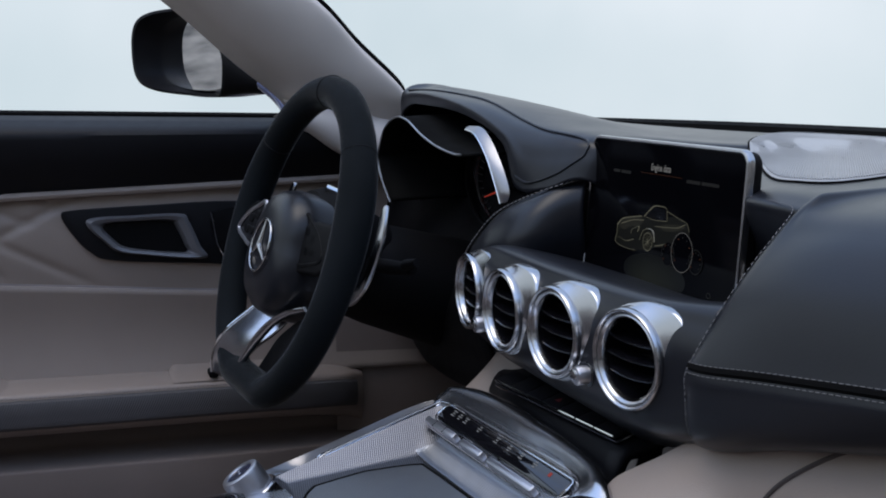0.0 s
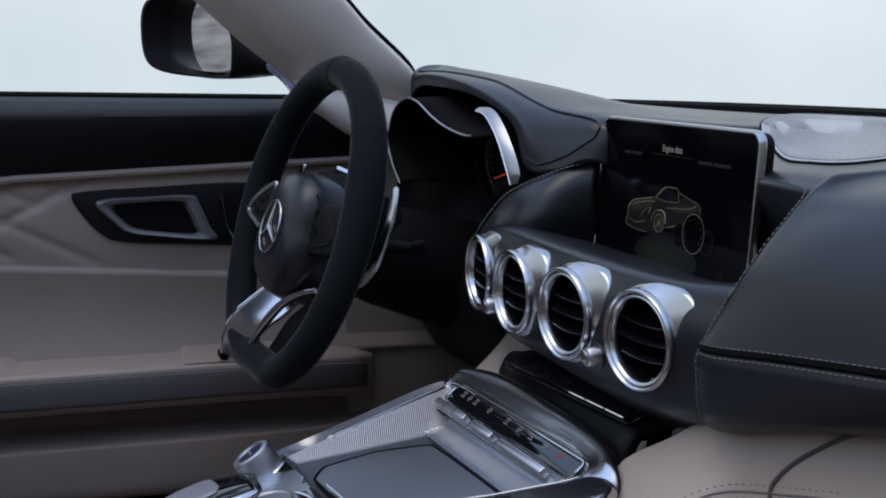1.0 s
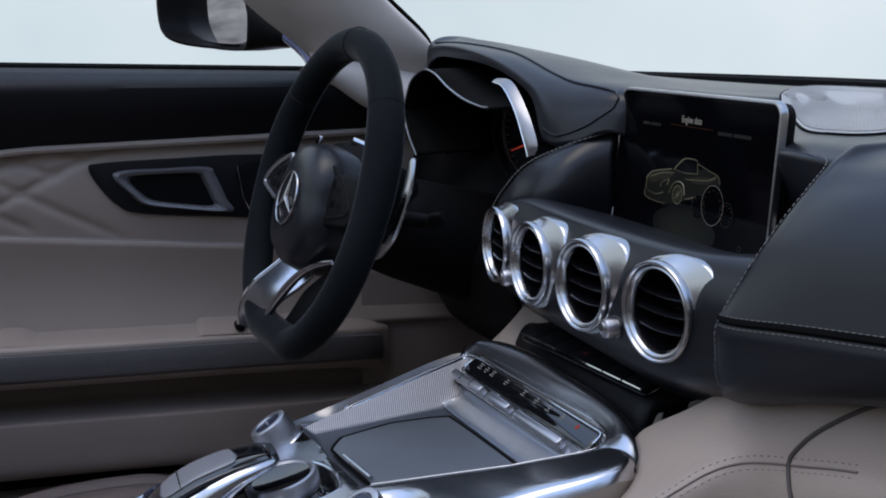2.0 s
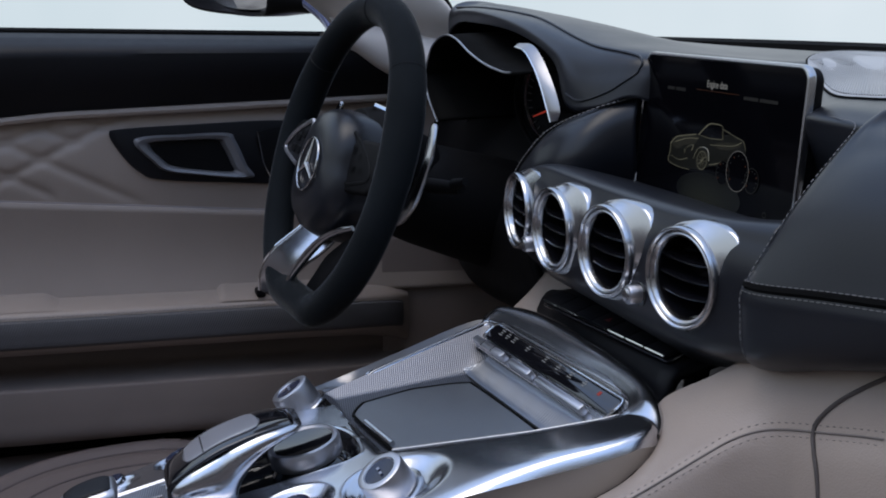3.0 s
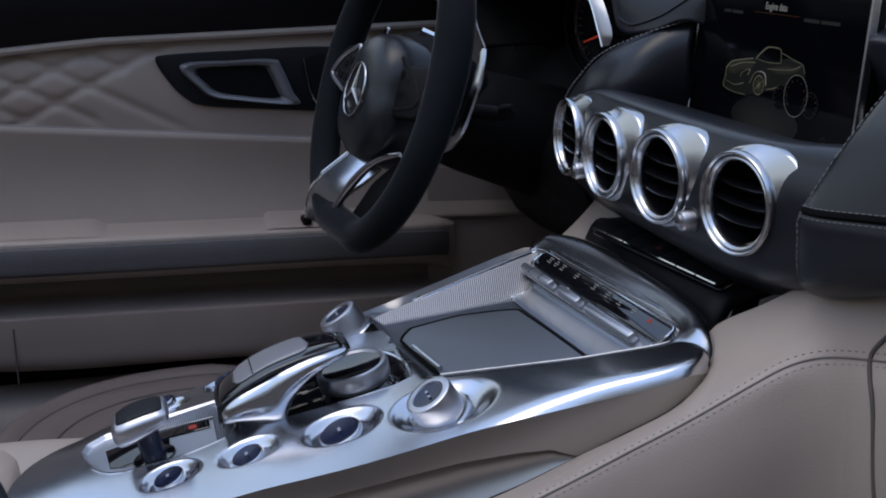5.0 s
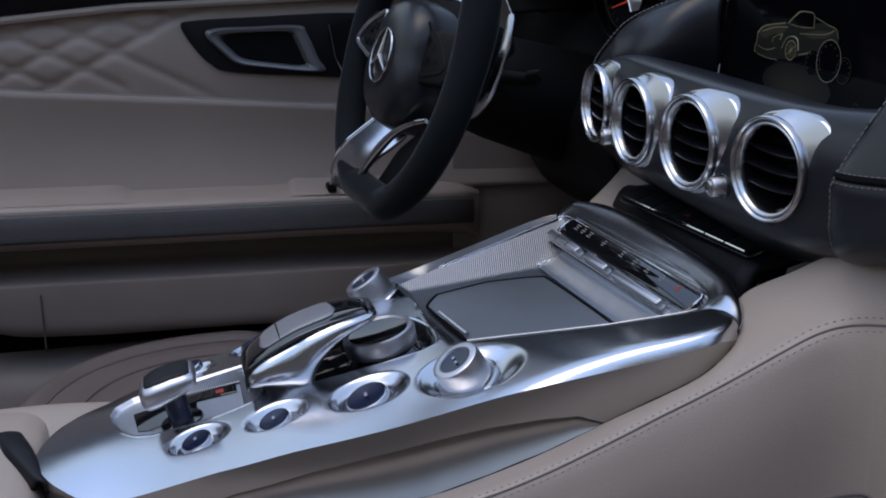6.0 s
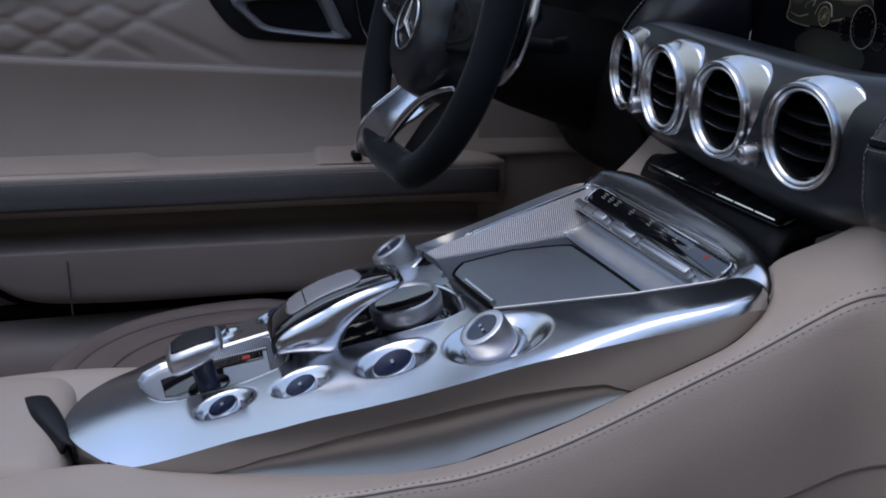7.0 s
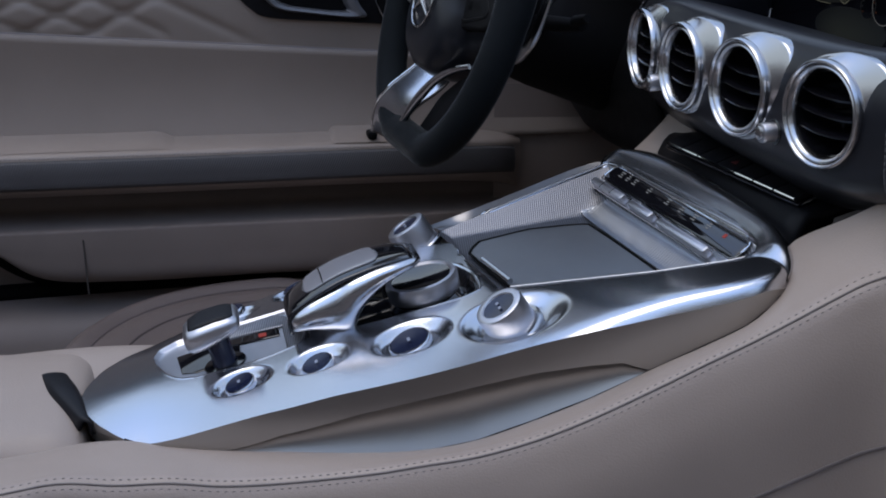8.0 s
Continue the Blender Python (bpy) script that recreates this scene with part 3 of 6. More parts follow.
# ------------------------------------------------------------------ instruments
gauges = thing("instrument_cluster", (-0.37, 0.12, 0.85), "dark instruments under a visor with a satin chrome crescent", "instrument cluster")
bk = bmesh.new(); bmesh.ops.create_cube(bk, size=1.0)
part("backplate", moved(bk, Matrix.Translation((-0.40, 0.165, 0.86)) @ Matrix.Diagonal((0.40, 0.02, 0.22, 1))), DARK, gauges)
def cluster_tube(c, lip, red):
    m = Matrix.Translation(c) @ pose(0, 0, 0, 90 + 8, 0, 22)
    g = part("cowl_tube", lathe([(0.059, -0.08), (0.059, -0.046), (0.061, -0.044), (0.063, -0.047), (0.063, -0.08)]), DARK, gauges, place=m)
    part("dial_face", lathe([(0.0, -0.055), (0.058, -0.055), (0.0595, -0.045)]), GLOSS, g, place=m)
    part("dial_bezel", lathe([(0.050, -0.054), (0.0515, -0.0515), (0.053, -0.054)]), CHROME, g, place=m)
    ticks = bmesh.new()
    for i in range(28):
        a = radians(-140 + 280 * i / 27)
        d = Vector((math.sin(a), math.cos(a), 0))
        tube([d * 0.042 + Vector((0, 0, -0.0535)), d * 0.048 + Vector((0, 0, -0.0535))], 0.0006, 4, bm=ticks)
    part("scale_marks", ticks, surface("dial_marks", (0.05, 0.045, 0.045), 0.5), g, place=m)
    if red:
        part("needle", tube([(-0.012, -0.006, -0.052), (-0.040, -0.016, -0.052)], [0.0012, 0.0006], 5), DIMRED, g, "red needle", place=m)


cluster_tube((-0.292, 0.060, 0.895), True, True)
# satin crescent on the flank of one cowl, thin bright line over the other
c_out = spline([(-0.275, 0.047, 0.971), (-0.238, 0.048, 0.971), (-0.209, 0.048, 0.958), (-0.178, 0.048, 0.932), (-0.162, 0.048, 0.911), (-0.170, 0.047, 0.901)], 40)
c_in = spline([(-0.268, 0.042, 0.966), (-0.240, 0.041, 0.963), (-0.215, 0.040, 0.951), (-0.197, 0.040, 0.936), (-0.180, 0.041, 0.913), (-0.172, 0.042, 0.899)], 40)
part("chrome_crescent", sheet([[a, a.lerp(b, 0.08) + Vector((0, -0.0012, 0)), a.lerp(b, 0.4) + Vector((0, -0.0010, 0)), a.lerp(b, 0.75) + Vector((0, 0.002, 0))] for a, b in zip(c_in, c_out)]), WEDGE, gauges, "satin chrome crescent")
part("crescent_edge", tube([p + Vector((0, -0.001, 0)) for p in c_in], 0.0009, 6), BRIGHT, gauges)
visor = spline([(-0.500, 0.03, 0.868), (-0.535, 0.03, 0.893), (-0.552, 0.03, 0.918), (-0.546, 0.03, 0.932), (-0.523, 0.03, 0.957), (-0.476, 0.03, 0.972), (-0.431, 0.03, 0.970), (-0.380, 0.03, 0.956),
                (-0.329, 0.03, 0.946), (-0.277, 0.03, 0.941), (-0.257, 0.032, 0.941)], 80)
part("cowl_line", tube(visor, 0.0011, 6), GREYKNOB, gauges, "thin satin trim line")
part("visor", sheet([[p + Vector((0, 0.001, 0)), p + Vector((0.004, 0.03, 0.002)), p + Vector((0.012, 0.08, 0.004)), p + Vector((0.02, 0.13, 0.004))] for p in visor]), RUBBER, gauges, "black visor", solid=0.003)

# ------------------------------------------------------------------ air vents
def vent_outline(n=72):
    """A circle that runs out into a rounded corner at the upper right."""
    out = []
    for i in range(n):
        a = 2 * math.pi * i / n
        c, s = math.cos(a), math.sin(a)
        r = 0.0425
        if c > -0.2 and s > -0.35:
            p = 3.8
            corner = (abs(max(c, 0) / 0.056) ** p + abs(max(s, 0) / 0.0455) ** p) ** (-1 / p)
            w = ease((c + 0.2) / 0.45) * ease((s + 0.35) / 0.6)
            r = r + max(0.0, corner - r) * w
        out.append((r * c, r * s))
    return out


def air_vent():
    """Built facing -y with its centre at the origin."""
    face = Matrix.Scale(0.91, 4) @ pose(0, 0, 0, 90)          # local z of a lathe points to -y
    t = thing("air_vent", (0, 0, 0), "round satin chrome air vent with black slats in the dashboard", "air vent", "centre air vents")
    o = vent_outline()
    k = len(o)
    rings = []
    def lean(x, y):
        return 0.0042 * ease((y - 0.010) / 0.036) + 0.002 * ease((x - 0.02) / 0.034)

    for f, z in ((1.0, -0.008), (1.0, -0.001), (0.985, 0.0008), (0.97, 0.0012)):
        rings.append([(x * f, y * f, z - lean(x, y)) for x, y in o])
    for f in (0.33, 0.66, 1.0):
        rings.append([(x * 0.97 * (1 - f) + 0.0394 * math.cos(2 * math.pi * i / k) * f, y * 0.97 * (1 - f) + 0.0394 * math.sin(2 * math.pi * i / k) * f,
                       0.0012 - lean(x, y) * (1 - f) ** 1.3 + 0.0022 * f ** 2) for i, (x, y) in enumerate(o)])
    part("shroud", sheet(rings, True), CHROME, t, place=face)
    part("outer_ring", lathe([(0.0395, 0.001), (0.0400, 0.0055), (0.0397, 0.0080), (0.0388, 0.0093), (0.0377, 0.0095), (0.0366, 0.0086), (0.0360, 0.0066)], 64), CHROME, t, place=face)
    part("inner_ring", lathe([(0.0360, 0.0060), (0.0353, 0.0073), (0.0342, 0.0078), (0.0330, 0.0071), (0.0320, 0.0050), (0.0312, 0.0015), (0.0306, -0.003), (0.0301, -0.007)], 64), CHROME, t, place=face)
    part("duct", lathe([(0.0302, 0.002), (0.0296, -0.012), (0.028, -0.03), (0.0, -0.032)], 48), GLOSS, t, "black air duct", place=face)
    for z in (-0.0135, 0.0, 0.0135):
        h = math.sqrt(0.0300 ** 2 - z * z)
        rows = []
        for i in range(13):
            x = -h + 2 * h * i / 12
            bow = 0.006 * (1 - (x / h) ** 2)
            yf, sag = -0.001 - bow * 0.4, -0.0022 * (1 - (x / h) ** 2)
            rows.append([(x, yf, z + sag), (x, yf + 0.0015, z + sag + 0.0013), (x, yf + 0.015, z + sag + 0.0025), (x, yf + 0.015, z + sag - 0.0005), (x, yf + 0.0015, z + sag - 0.0013)])
        part("slat", cap_ends(sheet(rows, True)), GLOSS, t, place=Matrix.Scale(0.91, 4))
    return t


def vent_y(x):
    return 0.012 * (x / 0.155) ** 2 + 0.001


vent = air_vent()
for i, (x, z, turn) in enumerate(VENTS):
    m = pose(x, vent_y(x) - 0.0052, z, 0, 0, turn)
    if i == 0:
        vent.matrix_basis = m
    else:
        copy_thing(vent, m)


def vent_knob(x, z):
    t = thing("vent_knob", (x, 0.0, z), "small ribbed satin metal vent knob", "knob", "vent knobs")
    m = Matrix.Translation((x, vent_y(x) - 0.004, z)) @ pose(0, 0, 0, 90) @ Matrix.Diagonal((0.80, 0.80, 0.66, 1))
    part("collar", lathe([(0.0115, -0.004), (0.0115, 0.003), (0.0105, 0.004), (0.0, 0.004)], 28), GLOSS, t, place=m)
    part("cap", lathe([(0.0090, 0.003), (0.0092, 0.016), (0.0085, 0.0185), (0.0068, 0.0195), (0.0, 0.0195)], 28), GREYKNOB, t, place=m)
    part("tip", lathe([(0.0062, 0.019), (0.0062, 0.021), (0.005, 0.022), (0.0, 0.022)], 24), CHROME, t, place=m)


vent_knob(-0.107, 0.797)
vent_knob(0.101, 0.801)

# ------------------------------------------------------------------ display
display = thing("display_screen", (0.03, 0.11, 0.845), "upright black glass display with silver edge on the dashboard", "display")
DW, DH = 0.248, 0.140
DM = Matrix.Translation((0.0195, 0.1005, 0.898)) @ pose(0, 0, 0, 90 - 4, 0, 0)      # local z to the viewer
part("housing", prism(round_rect(DW - 0.003, DH - 0.003, 0.011), 0.013, 0.003, 3, -0.014), DARK, display, place=DM)
ro = [(round_rect(DW + 2 * f, DH + 2 * f, 0.012 + f), z) for f, z in ((0.0, -0.005), (0.0003, -0.002), (-0.0006, 0.0004), (-0.0022, 0.0009), (-0.0032, 0.0002))]
part("silver_edge", sheet([[(x, y, z) for x, y in o] for o, z in ro], True), CHROME, display, "bright silver edge", place=DM)
part("glass", prism(round_rect(DW - 0.006, DH - 0.006, 0.0095), 0.0012, 0.0005, 1, -0.0008), SCREENGLASS, display, "black glass front", place=DM)


def flat(pts, z=0.0006):
    b = bmesh.new()
    b.faces.new([b.verts.new((x, y, z)) for x, y in pts])
    return b


def ring_flat(cx, cy, rx, ry, w, z=0.0008, n=40):
    b = bmesh.new()
    rows = [[(cx + (rx - d) * math.cos(2 * math.pi * i / n), cy + (ry - d) * math.sin(2 * math.pi * i / n), z) for i in range(n)] for d in (0, w)]
    return sheet(rows, True, b)


def screen_text(body, size, x, y, material):
    cu = bpy.data.curves.new("caption", "FONT")
    cu.body, cu.size, cu.align_x = body, size, "CENTER"
    cu.extrude = 0.00005
    tmp = bpy.data.objects.new("caption", cu)
    me = bpy.data.meshes.new_from_object(tmp)
    b = bmesh.new(); b.from_mesh(me)
    bpy.data.objects.remove(tmp); bpy.data.meshes.remove(me)
    moved(b, Matrix.Translation((x, y, 0.0007)) @ Matrix.Diagonal((0.86, 1, 1, 1)))
    return b


part("caption", screen_text("Engine data", 0.0080, 0.0025, 0.0455, TEXT), TEXT, display, "white caption on the screen", place=DM, smooth=False)
part("caption_line", flat(((-0.030, 0.0424), (0.036, 0.0424), (0.036, 0.0427), (-0.030, 0.0427))), ORANGE, display, place=DM)
for x0, y0, w in ((-0.078, 0.0395, 0.012), (-0.064, 0.0395, 0.017), (0.043, 0.0395, 0.020), (0.065, 0.0395, 0.024)):
    part("faint_caption", flat(((x0, y0), (x0 + w, y0), (x0 + w, y0 + 0.0026), (x0, y0 + 0.0026))), FAINT, display, "faint grey bar of writing", place=DM)
# picture of an open car: body, screen, wheels, and three dials
ln = bmesh.new()
def strip(pts, r=0.0004):
    """A thin drawn line, in the plane of the screen."""
    tube([(p.x + 0.01, p.y + 0.003, 0.0007) for p in spline([(x, y, 0) for x, y in pts], 14)], r, 4, bm=ln, flat=0.3)


strip([(-0.0725, -0.009), (-0.0645, -0.003), (-0.0505, 0.0), (-0.0315, 0.003)], 0.0006)
strip([(-0.0655, -0.007), (-0.0465, -0.002), (-0.0275, 0.0)], 0.0005)
strip([(-0.0275, 0.003), (-0.0190, 0.0095), (-0.0120, 0.0135), (-0.0020, 0.0142), (0.0070, 0.0135), (0.0088, 0.0080), (0.0095, 0.003)], 0.0006)
strip([(-0.0245, 0.003), (-0.0095, 0.002), (0.0085, 0.003)], 0.0004)
strip([(0.0095, 0.011), (0.0195, 0.009), (0.0285, 0.007), (0.0395, 0.005), (0.0435, -0.001)], 0.0006)
strip([(-0.0085, -0.003), (0.0065, -0.002), (0.0265, 0.0), (0.0375, 0.004)], 0.0004)
strip([(-0.0725, -0.009), (-0.0725, -0.0161), (-0.0745, -0.0211), (-0.0715, -0.025), (-0.0555, -0.027), (-0.0375, -0.027)], 0.0006)
strip([(-0.0700, -0.019), (-0.0560, -0.021), (-0.0420, -0.018)], 0.0004)
strip([(-0.0475, -0.0141), (-0.0465, -0.010), (-0.0345, -0.006), (-0.0365, -0.011)], 0.0005)
strip([(-0.0325, -0.0171), (-0.0275, -0.009), (-0.0185, -0.006), (-0.0105, -0.008), (-0.0075, -0.0161)], 0.0006)
strip([(-0.0065, -0.0191), (0.0015, -0.0175), (0.0105, -0.0150)], 0.0005)
for i in range(10):
    a = 2 * math.pi * i / 10
    strip([(-0.0185, -0.0171), (-0.0185 + 0.0062 * math.cos(a), -0.0171 + 0.0064 * math.sin(a))], 0.0003)
def filled(pts, material, z, name="car_shading"):
    part(name, flat([(p.x + 0.01, p.y + 0.003) for p in spline([(x, y, 0) for x, y in pts], 40, True)], z), material, display, place=DM)


filled([(-0.0725, -0.010), (-0.0600, -0.001), (-0.0300, 0.003), (-0.0100, 0.002), (0.0200, 0.008), (0.0400, 0.004), (0.0440, -0.010), (0.0300, -0.018), (0.0, -0.019), (-0.0200, -0.024), (-0.0500, -0.027), (-0.0715, -0.024)], BODYGLOW, 0.00052)
filled([(-0.0700, -0.009), (-0.0560, -0.001), (-0.0300, 0.0015), (-0.0330, -0.005), (-0.0500, -0.008), (-0.0600, -0.012)], HOODGLOW, 0.00056)
filled([(0.0000, -0.001), (0.0200, 0.002), (0.0380, 0.002), (0.0250, -0.003), (0.0050, -0.005)], HOODGLOW, 0.00056)
filled([(-0.0265, 0.003), (-0.0150, 0.011), (-0.0025, 0.0135), (0.0080, 0.011), (0.0080, 0.004), (-0.0090, 0.003)], SCREENGLASS, 0.00060)
part("car_picture", ln, OLIVE, display, "olive gold drawing of an open car", place=DM)
part("car_wheel", ring_flat(-0.0085, -0.0141, 0.0080, 0.0078, 0.0007), OLIVE, display, place=DM)
for cx, cy, r in ((0.0465, -0.0155, 0.0160), (0.0255, -0.0195, 0.0100), (0.0672, -0.0200, 0.0098)):
    big = r > 0.012
    part("pictured_dial", flat(disc(r, r, 32, cx, cy), 0.0010 if big else 0.00085), SCREENGLASS, display, place=DM)
    part("pictured_dial_ring", ring_flat(cx, cy, r, r, 0.0006, 0.0013 if big else 0.0012), PALE if big else FAINT, display, place=DM)
    for i in range(9):
        a = radians(-128 + 32 * i)
        dx, dy = cx + r * 0.74 * math.sin(a), cy + r * 0.74 * math.cos(a)
        part("pictured_mark", flat(((dx - 0.0007, dy - 0.0005), (dx + 0.0007, dy - 0.0005), (dx + 0.0007, dy + 0.0005), (dx - 0.0007, dy + 0.0005)), 0.0014), FAINT if i % 3 else ORANGE, display, place=DM)
for k in range(7):
    part("pictured_floor", flat(disc(0.050 - 0.006 * k, 0.0165 - 0.0019 * k, 40, 0.004 - 0.001 * k, -0.0400 - 0.0009 * k), 0.00042 + 0.00001 * k), FLOORGLOWS[k], display, place=DM)
part("back_mark", ring_flat(0.0885, -0.0425, 0.003, 0.0022, 0.0006, 0.0007), FAINT, display, place=DM)

# ------------------------------------------------------------------ steering wheel
wheel = thing("steering_wheel", (-0.367, -0.122, 0.68), "black suede steering wheel with flat bottom and silver spokes", "steering wheel")
WT, WY = radians(17.6), radians(6)
WM = Matrix.Translation((-0.372, -0.1235, 0.8445)) @ Matrix.Rotation(WY, 4, 'Z') @ Matrix(((1, 0, 0, 0), (0, math.sin(WT), -math.cos(WT), 0), (0, math.cos(WT), math.sin(WT), 0), (0, 0, 0, 1)))
WR = 0.1668
rim, rad = [], []
for i in range(96):
    a = 2 * math.pi * i / 96
    c, s = math.cos(a), math.sin(a)
    flatness = (abs(s / 0.95) ** 9 + abs(c / 1.35) ** 9) ** (-1 / 9) if s < 0 else 9
    r = WR * min(1.0, flatness)
    rim.append((r * c, r * s, 0.0))
    grip = max(0, math.cos(2 * (a - radians(18)))) ** 4 * 0.0016 if c > 0 else max(0, math.cos(2 * (a - radians(162)))) ** 4 * 0.0016
    rad.append(0.0178 + grip)
part("rim", tube(rim, rad, 20, True), SUEDE, wheel, "black suede rim", place=WM)
for deg in (38, 142, 88):
    a = radians(deg)
    p = Vector((WR * math.cos(a), WR * math.sin(a), 0))
    u, v = p.normalized(), Vector((0, 0, 1))
    part("rim_seam", tube([p + (u * math.cos(q) + v * math.sin(q)) * 0.0183 for q in np.linspace(0, 2 * math.pi, 24, endpoint=False)], 0.0006, 5, True), BLACK_TRIM, wheel, place=WM)
# padded hub
hub_rows = []
for f, z in ((1.0, -0.045), (1.03, -0.02), (1.02, 0.0), (0.96, 0.014), (0.82, 0.024), (0.55, 0.029), (0.25, 0.031), (0.02, 0.0315)):
    hub_rows.append([])
    for i in range(48):
        a = 2 * math.pi * i / 48
        c, s = math.cos(a), math.sin(a)
        wx = 0.066 - (0.016 * max(0, s) if c < 0 else 0.0) + 0.006 * max(0, -s) * (1 - max(0, -s)) * 4
        hy = 0.058 if s > 0 else 0.080
        p = 2.6
        r = (abs(c / wx) ** p + abs(s / hy) ** p) ** (-1 / p)
        hub_rows[-1].append((r * c * f, r * s * f - 0.004, z))
hub = part("hub", cap_ends(sheet(hub_rows, True)), BLACK, wheel, "dark leather hub", place=WM)
part("hub_back", cap_ends(lathe([(0.05, -0.10), (0.062, -0.05), (0.068, -0.03), (0.06, -0.012)], 32)), DARK, wheel, place=WM)
# round emblem: a ring with three tapered bars
part("emblem_ring", tube([(0.0285 * math.cos(a) + 0.006, 0.0285 * math.sin(a) - 0.012, 0.0320) for a in np.linspace(0, 2 * math.pi, 48, endpoint=False)], 0.0013, 8, True), CHROME, hub, "chrome emblem ring", place=WM)
em = bmesh.new()
for deg in (90, 210, 330):
    d = Vector((math.cos(radians(deg)), math.sin(radians(deg)), 0))
    tube([Vector((0.006, -0.012, 0.0330)), Vector((0.006, -0.012, 0.0325)) + d * 0.0275], [0.0031, 0.0007], 6, bm=em)
part("emblem_bars", em, CHROME, hub, place=WM)
# spokes
def spoke_side(sx):
    o = [(0.045, 0.020), (0.085, 0.030), (0.128, 0.031), (0.150, 0.022), (0.150, -0.012), (0.125, -0.022), (0.085, -0.026), (0.045, -0.030)]
    o = [(x * sx, y) for x, y in o]
    sp = part("side_spoke", prism(o if sx > 0 else o[::-1], 0.014, 0.004, 3, -0.006), DARK, wheel, place=WM)
    pad = [(0.050, 0.031), (0.078, 0.026), (0.104, 0.016), (0.124, 0.002), (0.126, -0.007), (0.100, -0.014), (0.062, -0.016)]
    pp = [(p.x * sx, p.y) for p in spline([(x, y, 0) for x, y in pad], 36, True)]
    top = 0.018 if sx < 0 else 0.006
    part("switch_panel", prism(pp if sx > 0 else pp[::-1], top - 0.004, 0.002, 2, 0.004), BLACK_TRIM, sp, place=WM)
    part("switch_frame", tube([(x, y, top + 0.001) for x, y in pp], 0.0024, 6, True), GREYKNOB if sx < 0 else DARK, sp, "chrome switch frame" if sx < 0 else "dark switch frame", place=WM)
    for bx, by in ((0.072, 0.016), (0.090, 0.011), (0.080, -0.003), (0.098, -0.003)):
        part("switch_button", prism(round_rect(0.014, 0.010, 0.003, 3, bx * sx, by), 0.003, 0.001, 1, top - 0.001), DARK, sp, place=WM)


spoke_side(1)
spoke_side(-1)
srows = []
for y, lx, rx, z in ((-0.070, -0.066, -0.014, -0.026), (-0.090, -0.072, -0.008, -0.014), (-0.106, -0.078, -0.010, -0.004), (-0.120, -0.083, -0.018, 0.004), (-0.138, -0.089, -0.031, 0.009), (-0.156, -0.095, -0.042, 0.008), (-0.174, -0.099, -0.050, 0.002)):
    w = rx - lx
    srows.append([(lx - 0.001, y, z + 0.004), (lx, y, z + 0.010), (lx + 0.25 * w, y, z + 0.007), (lx + 0.55 * w, y, z + 0.002), (lx + 0.85 * w, y, z - 0.005), (rx, y, z - 0.009)])
lows_ = surf(srows, 40, 24)
low_spoke = part("lower_spoke", sheet(lows_), SILVER, wheel, "polished silver lower spoke", solid=0.004, place=WM)
part("spoke_edge", tube([r[4] + Vector((0, 0, 0.0008)) for r in lows_], 0.0016, 8), BRIGHT, low_spoke, "bright spoke edge", place=WM)
arm_path = spline([(0.092, -0.060, -0.004), (0.066, -0.070, 0.002), (0.036, -0.086, 0.005), (0.010, -0.108, 0.007), (-0.012, -0.132, 0.008), (-0.028, -0.154, 0.006), (-0.040, -0.172, -0.002)], 40)
part("spoke_arm", tube(arm_path, [0.0052 - 0.0022 * abs(k / 19.5 - 1) for k in range(40)], 12, flat=0.7), POLISHED, low_spoke, "slim curved silver arm of the spoke", place=WM)
part("spoke_insert", prism([(p.x, p.y) for p in spline([(0.085, -0.072, 0), (0.030, -0.096, 0), (0.002, -0.124, 0), (-0.030, -0.170, 0), (0.020, -0.172, 0), (0.070, -0.140, 0)], 40, True)], 0.006, 0.002, 2, -0.016), DARK, low_spoke, "black spoke insert", place=WM)

column = thing("steering_column", (-0.367, 0.0, 0.74), "black steering column shroud with shift paddles and stalks", "steering column")
CM = WM
part("shroud", cap_ends(sheet([[(0.055 * k * math.cos(a), 0.05 * k * math.sin(a) - 0.012, -0.05 - z) for a in np.linspace(0, 2 * math.pi, 28, endpoint=False)]
     for k, z in ((0.8, 0.0), (1.0, 0.01), (1.15, 0.06), (1.3, 0.16))], True)), DARK, column, place=CM)
for sx in (1, -1):
    o = [(0.075, -0.035), (0.118, -0.045), (0.150, -0.020), (0.158, 0.030), (0.148, 0.062), (0.138, 0.058), (0.142, 0.025), (0.132, -0.012), (0.110, -0.024), (0.075, -0.018)]
    pp = [(p.x * sx, p.y) for p in spline([(x, y, 0) for x, y in o], 50, True)]
    part("shift_paddle", prism(pp if sx > 0 else pp[::-1], 0.005, 0.002, 2, -0.040), CHROME, column, "silver shift paddle", place=CM)
part("stalk", tube([(0.05, 0.0, -0.075), (0.10, 0.004, -0.078), (0.15, 0.01, -0.08)], [0.007, 0.008, 0.006], 10), DARK, column, place=CM)
part("stalk_tip", tube([(0.150, 0.012, -0.072), (0.172, 0.018, -0.072)], [0.006, 0.004], 10), DARK, column, place=CM)
part("stalk", tube([(-0.05, 0.02, -0.075), (-0.11, 0.028, -0.07), (-0.16, 0.035, -0.06)], [0.007, 0.008, 0.006], 10), DARK, column, place=CM)
part("column_lever", tube([(0.02, 0.057, -0.05), (0.016, 0.064, -0.035), (0.012, 0.066, -0.02)], 0.004, 8), BRIGHT, column, "small chrome lever", place=CM)

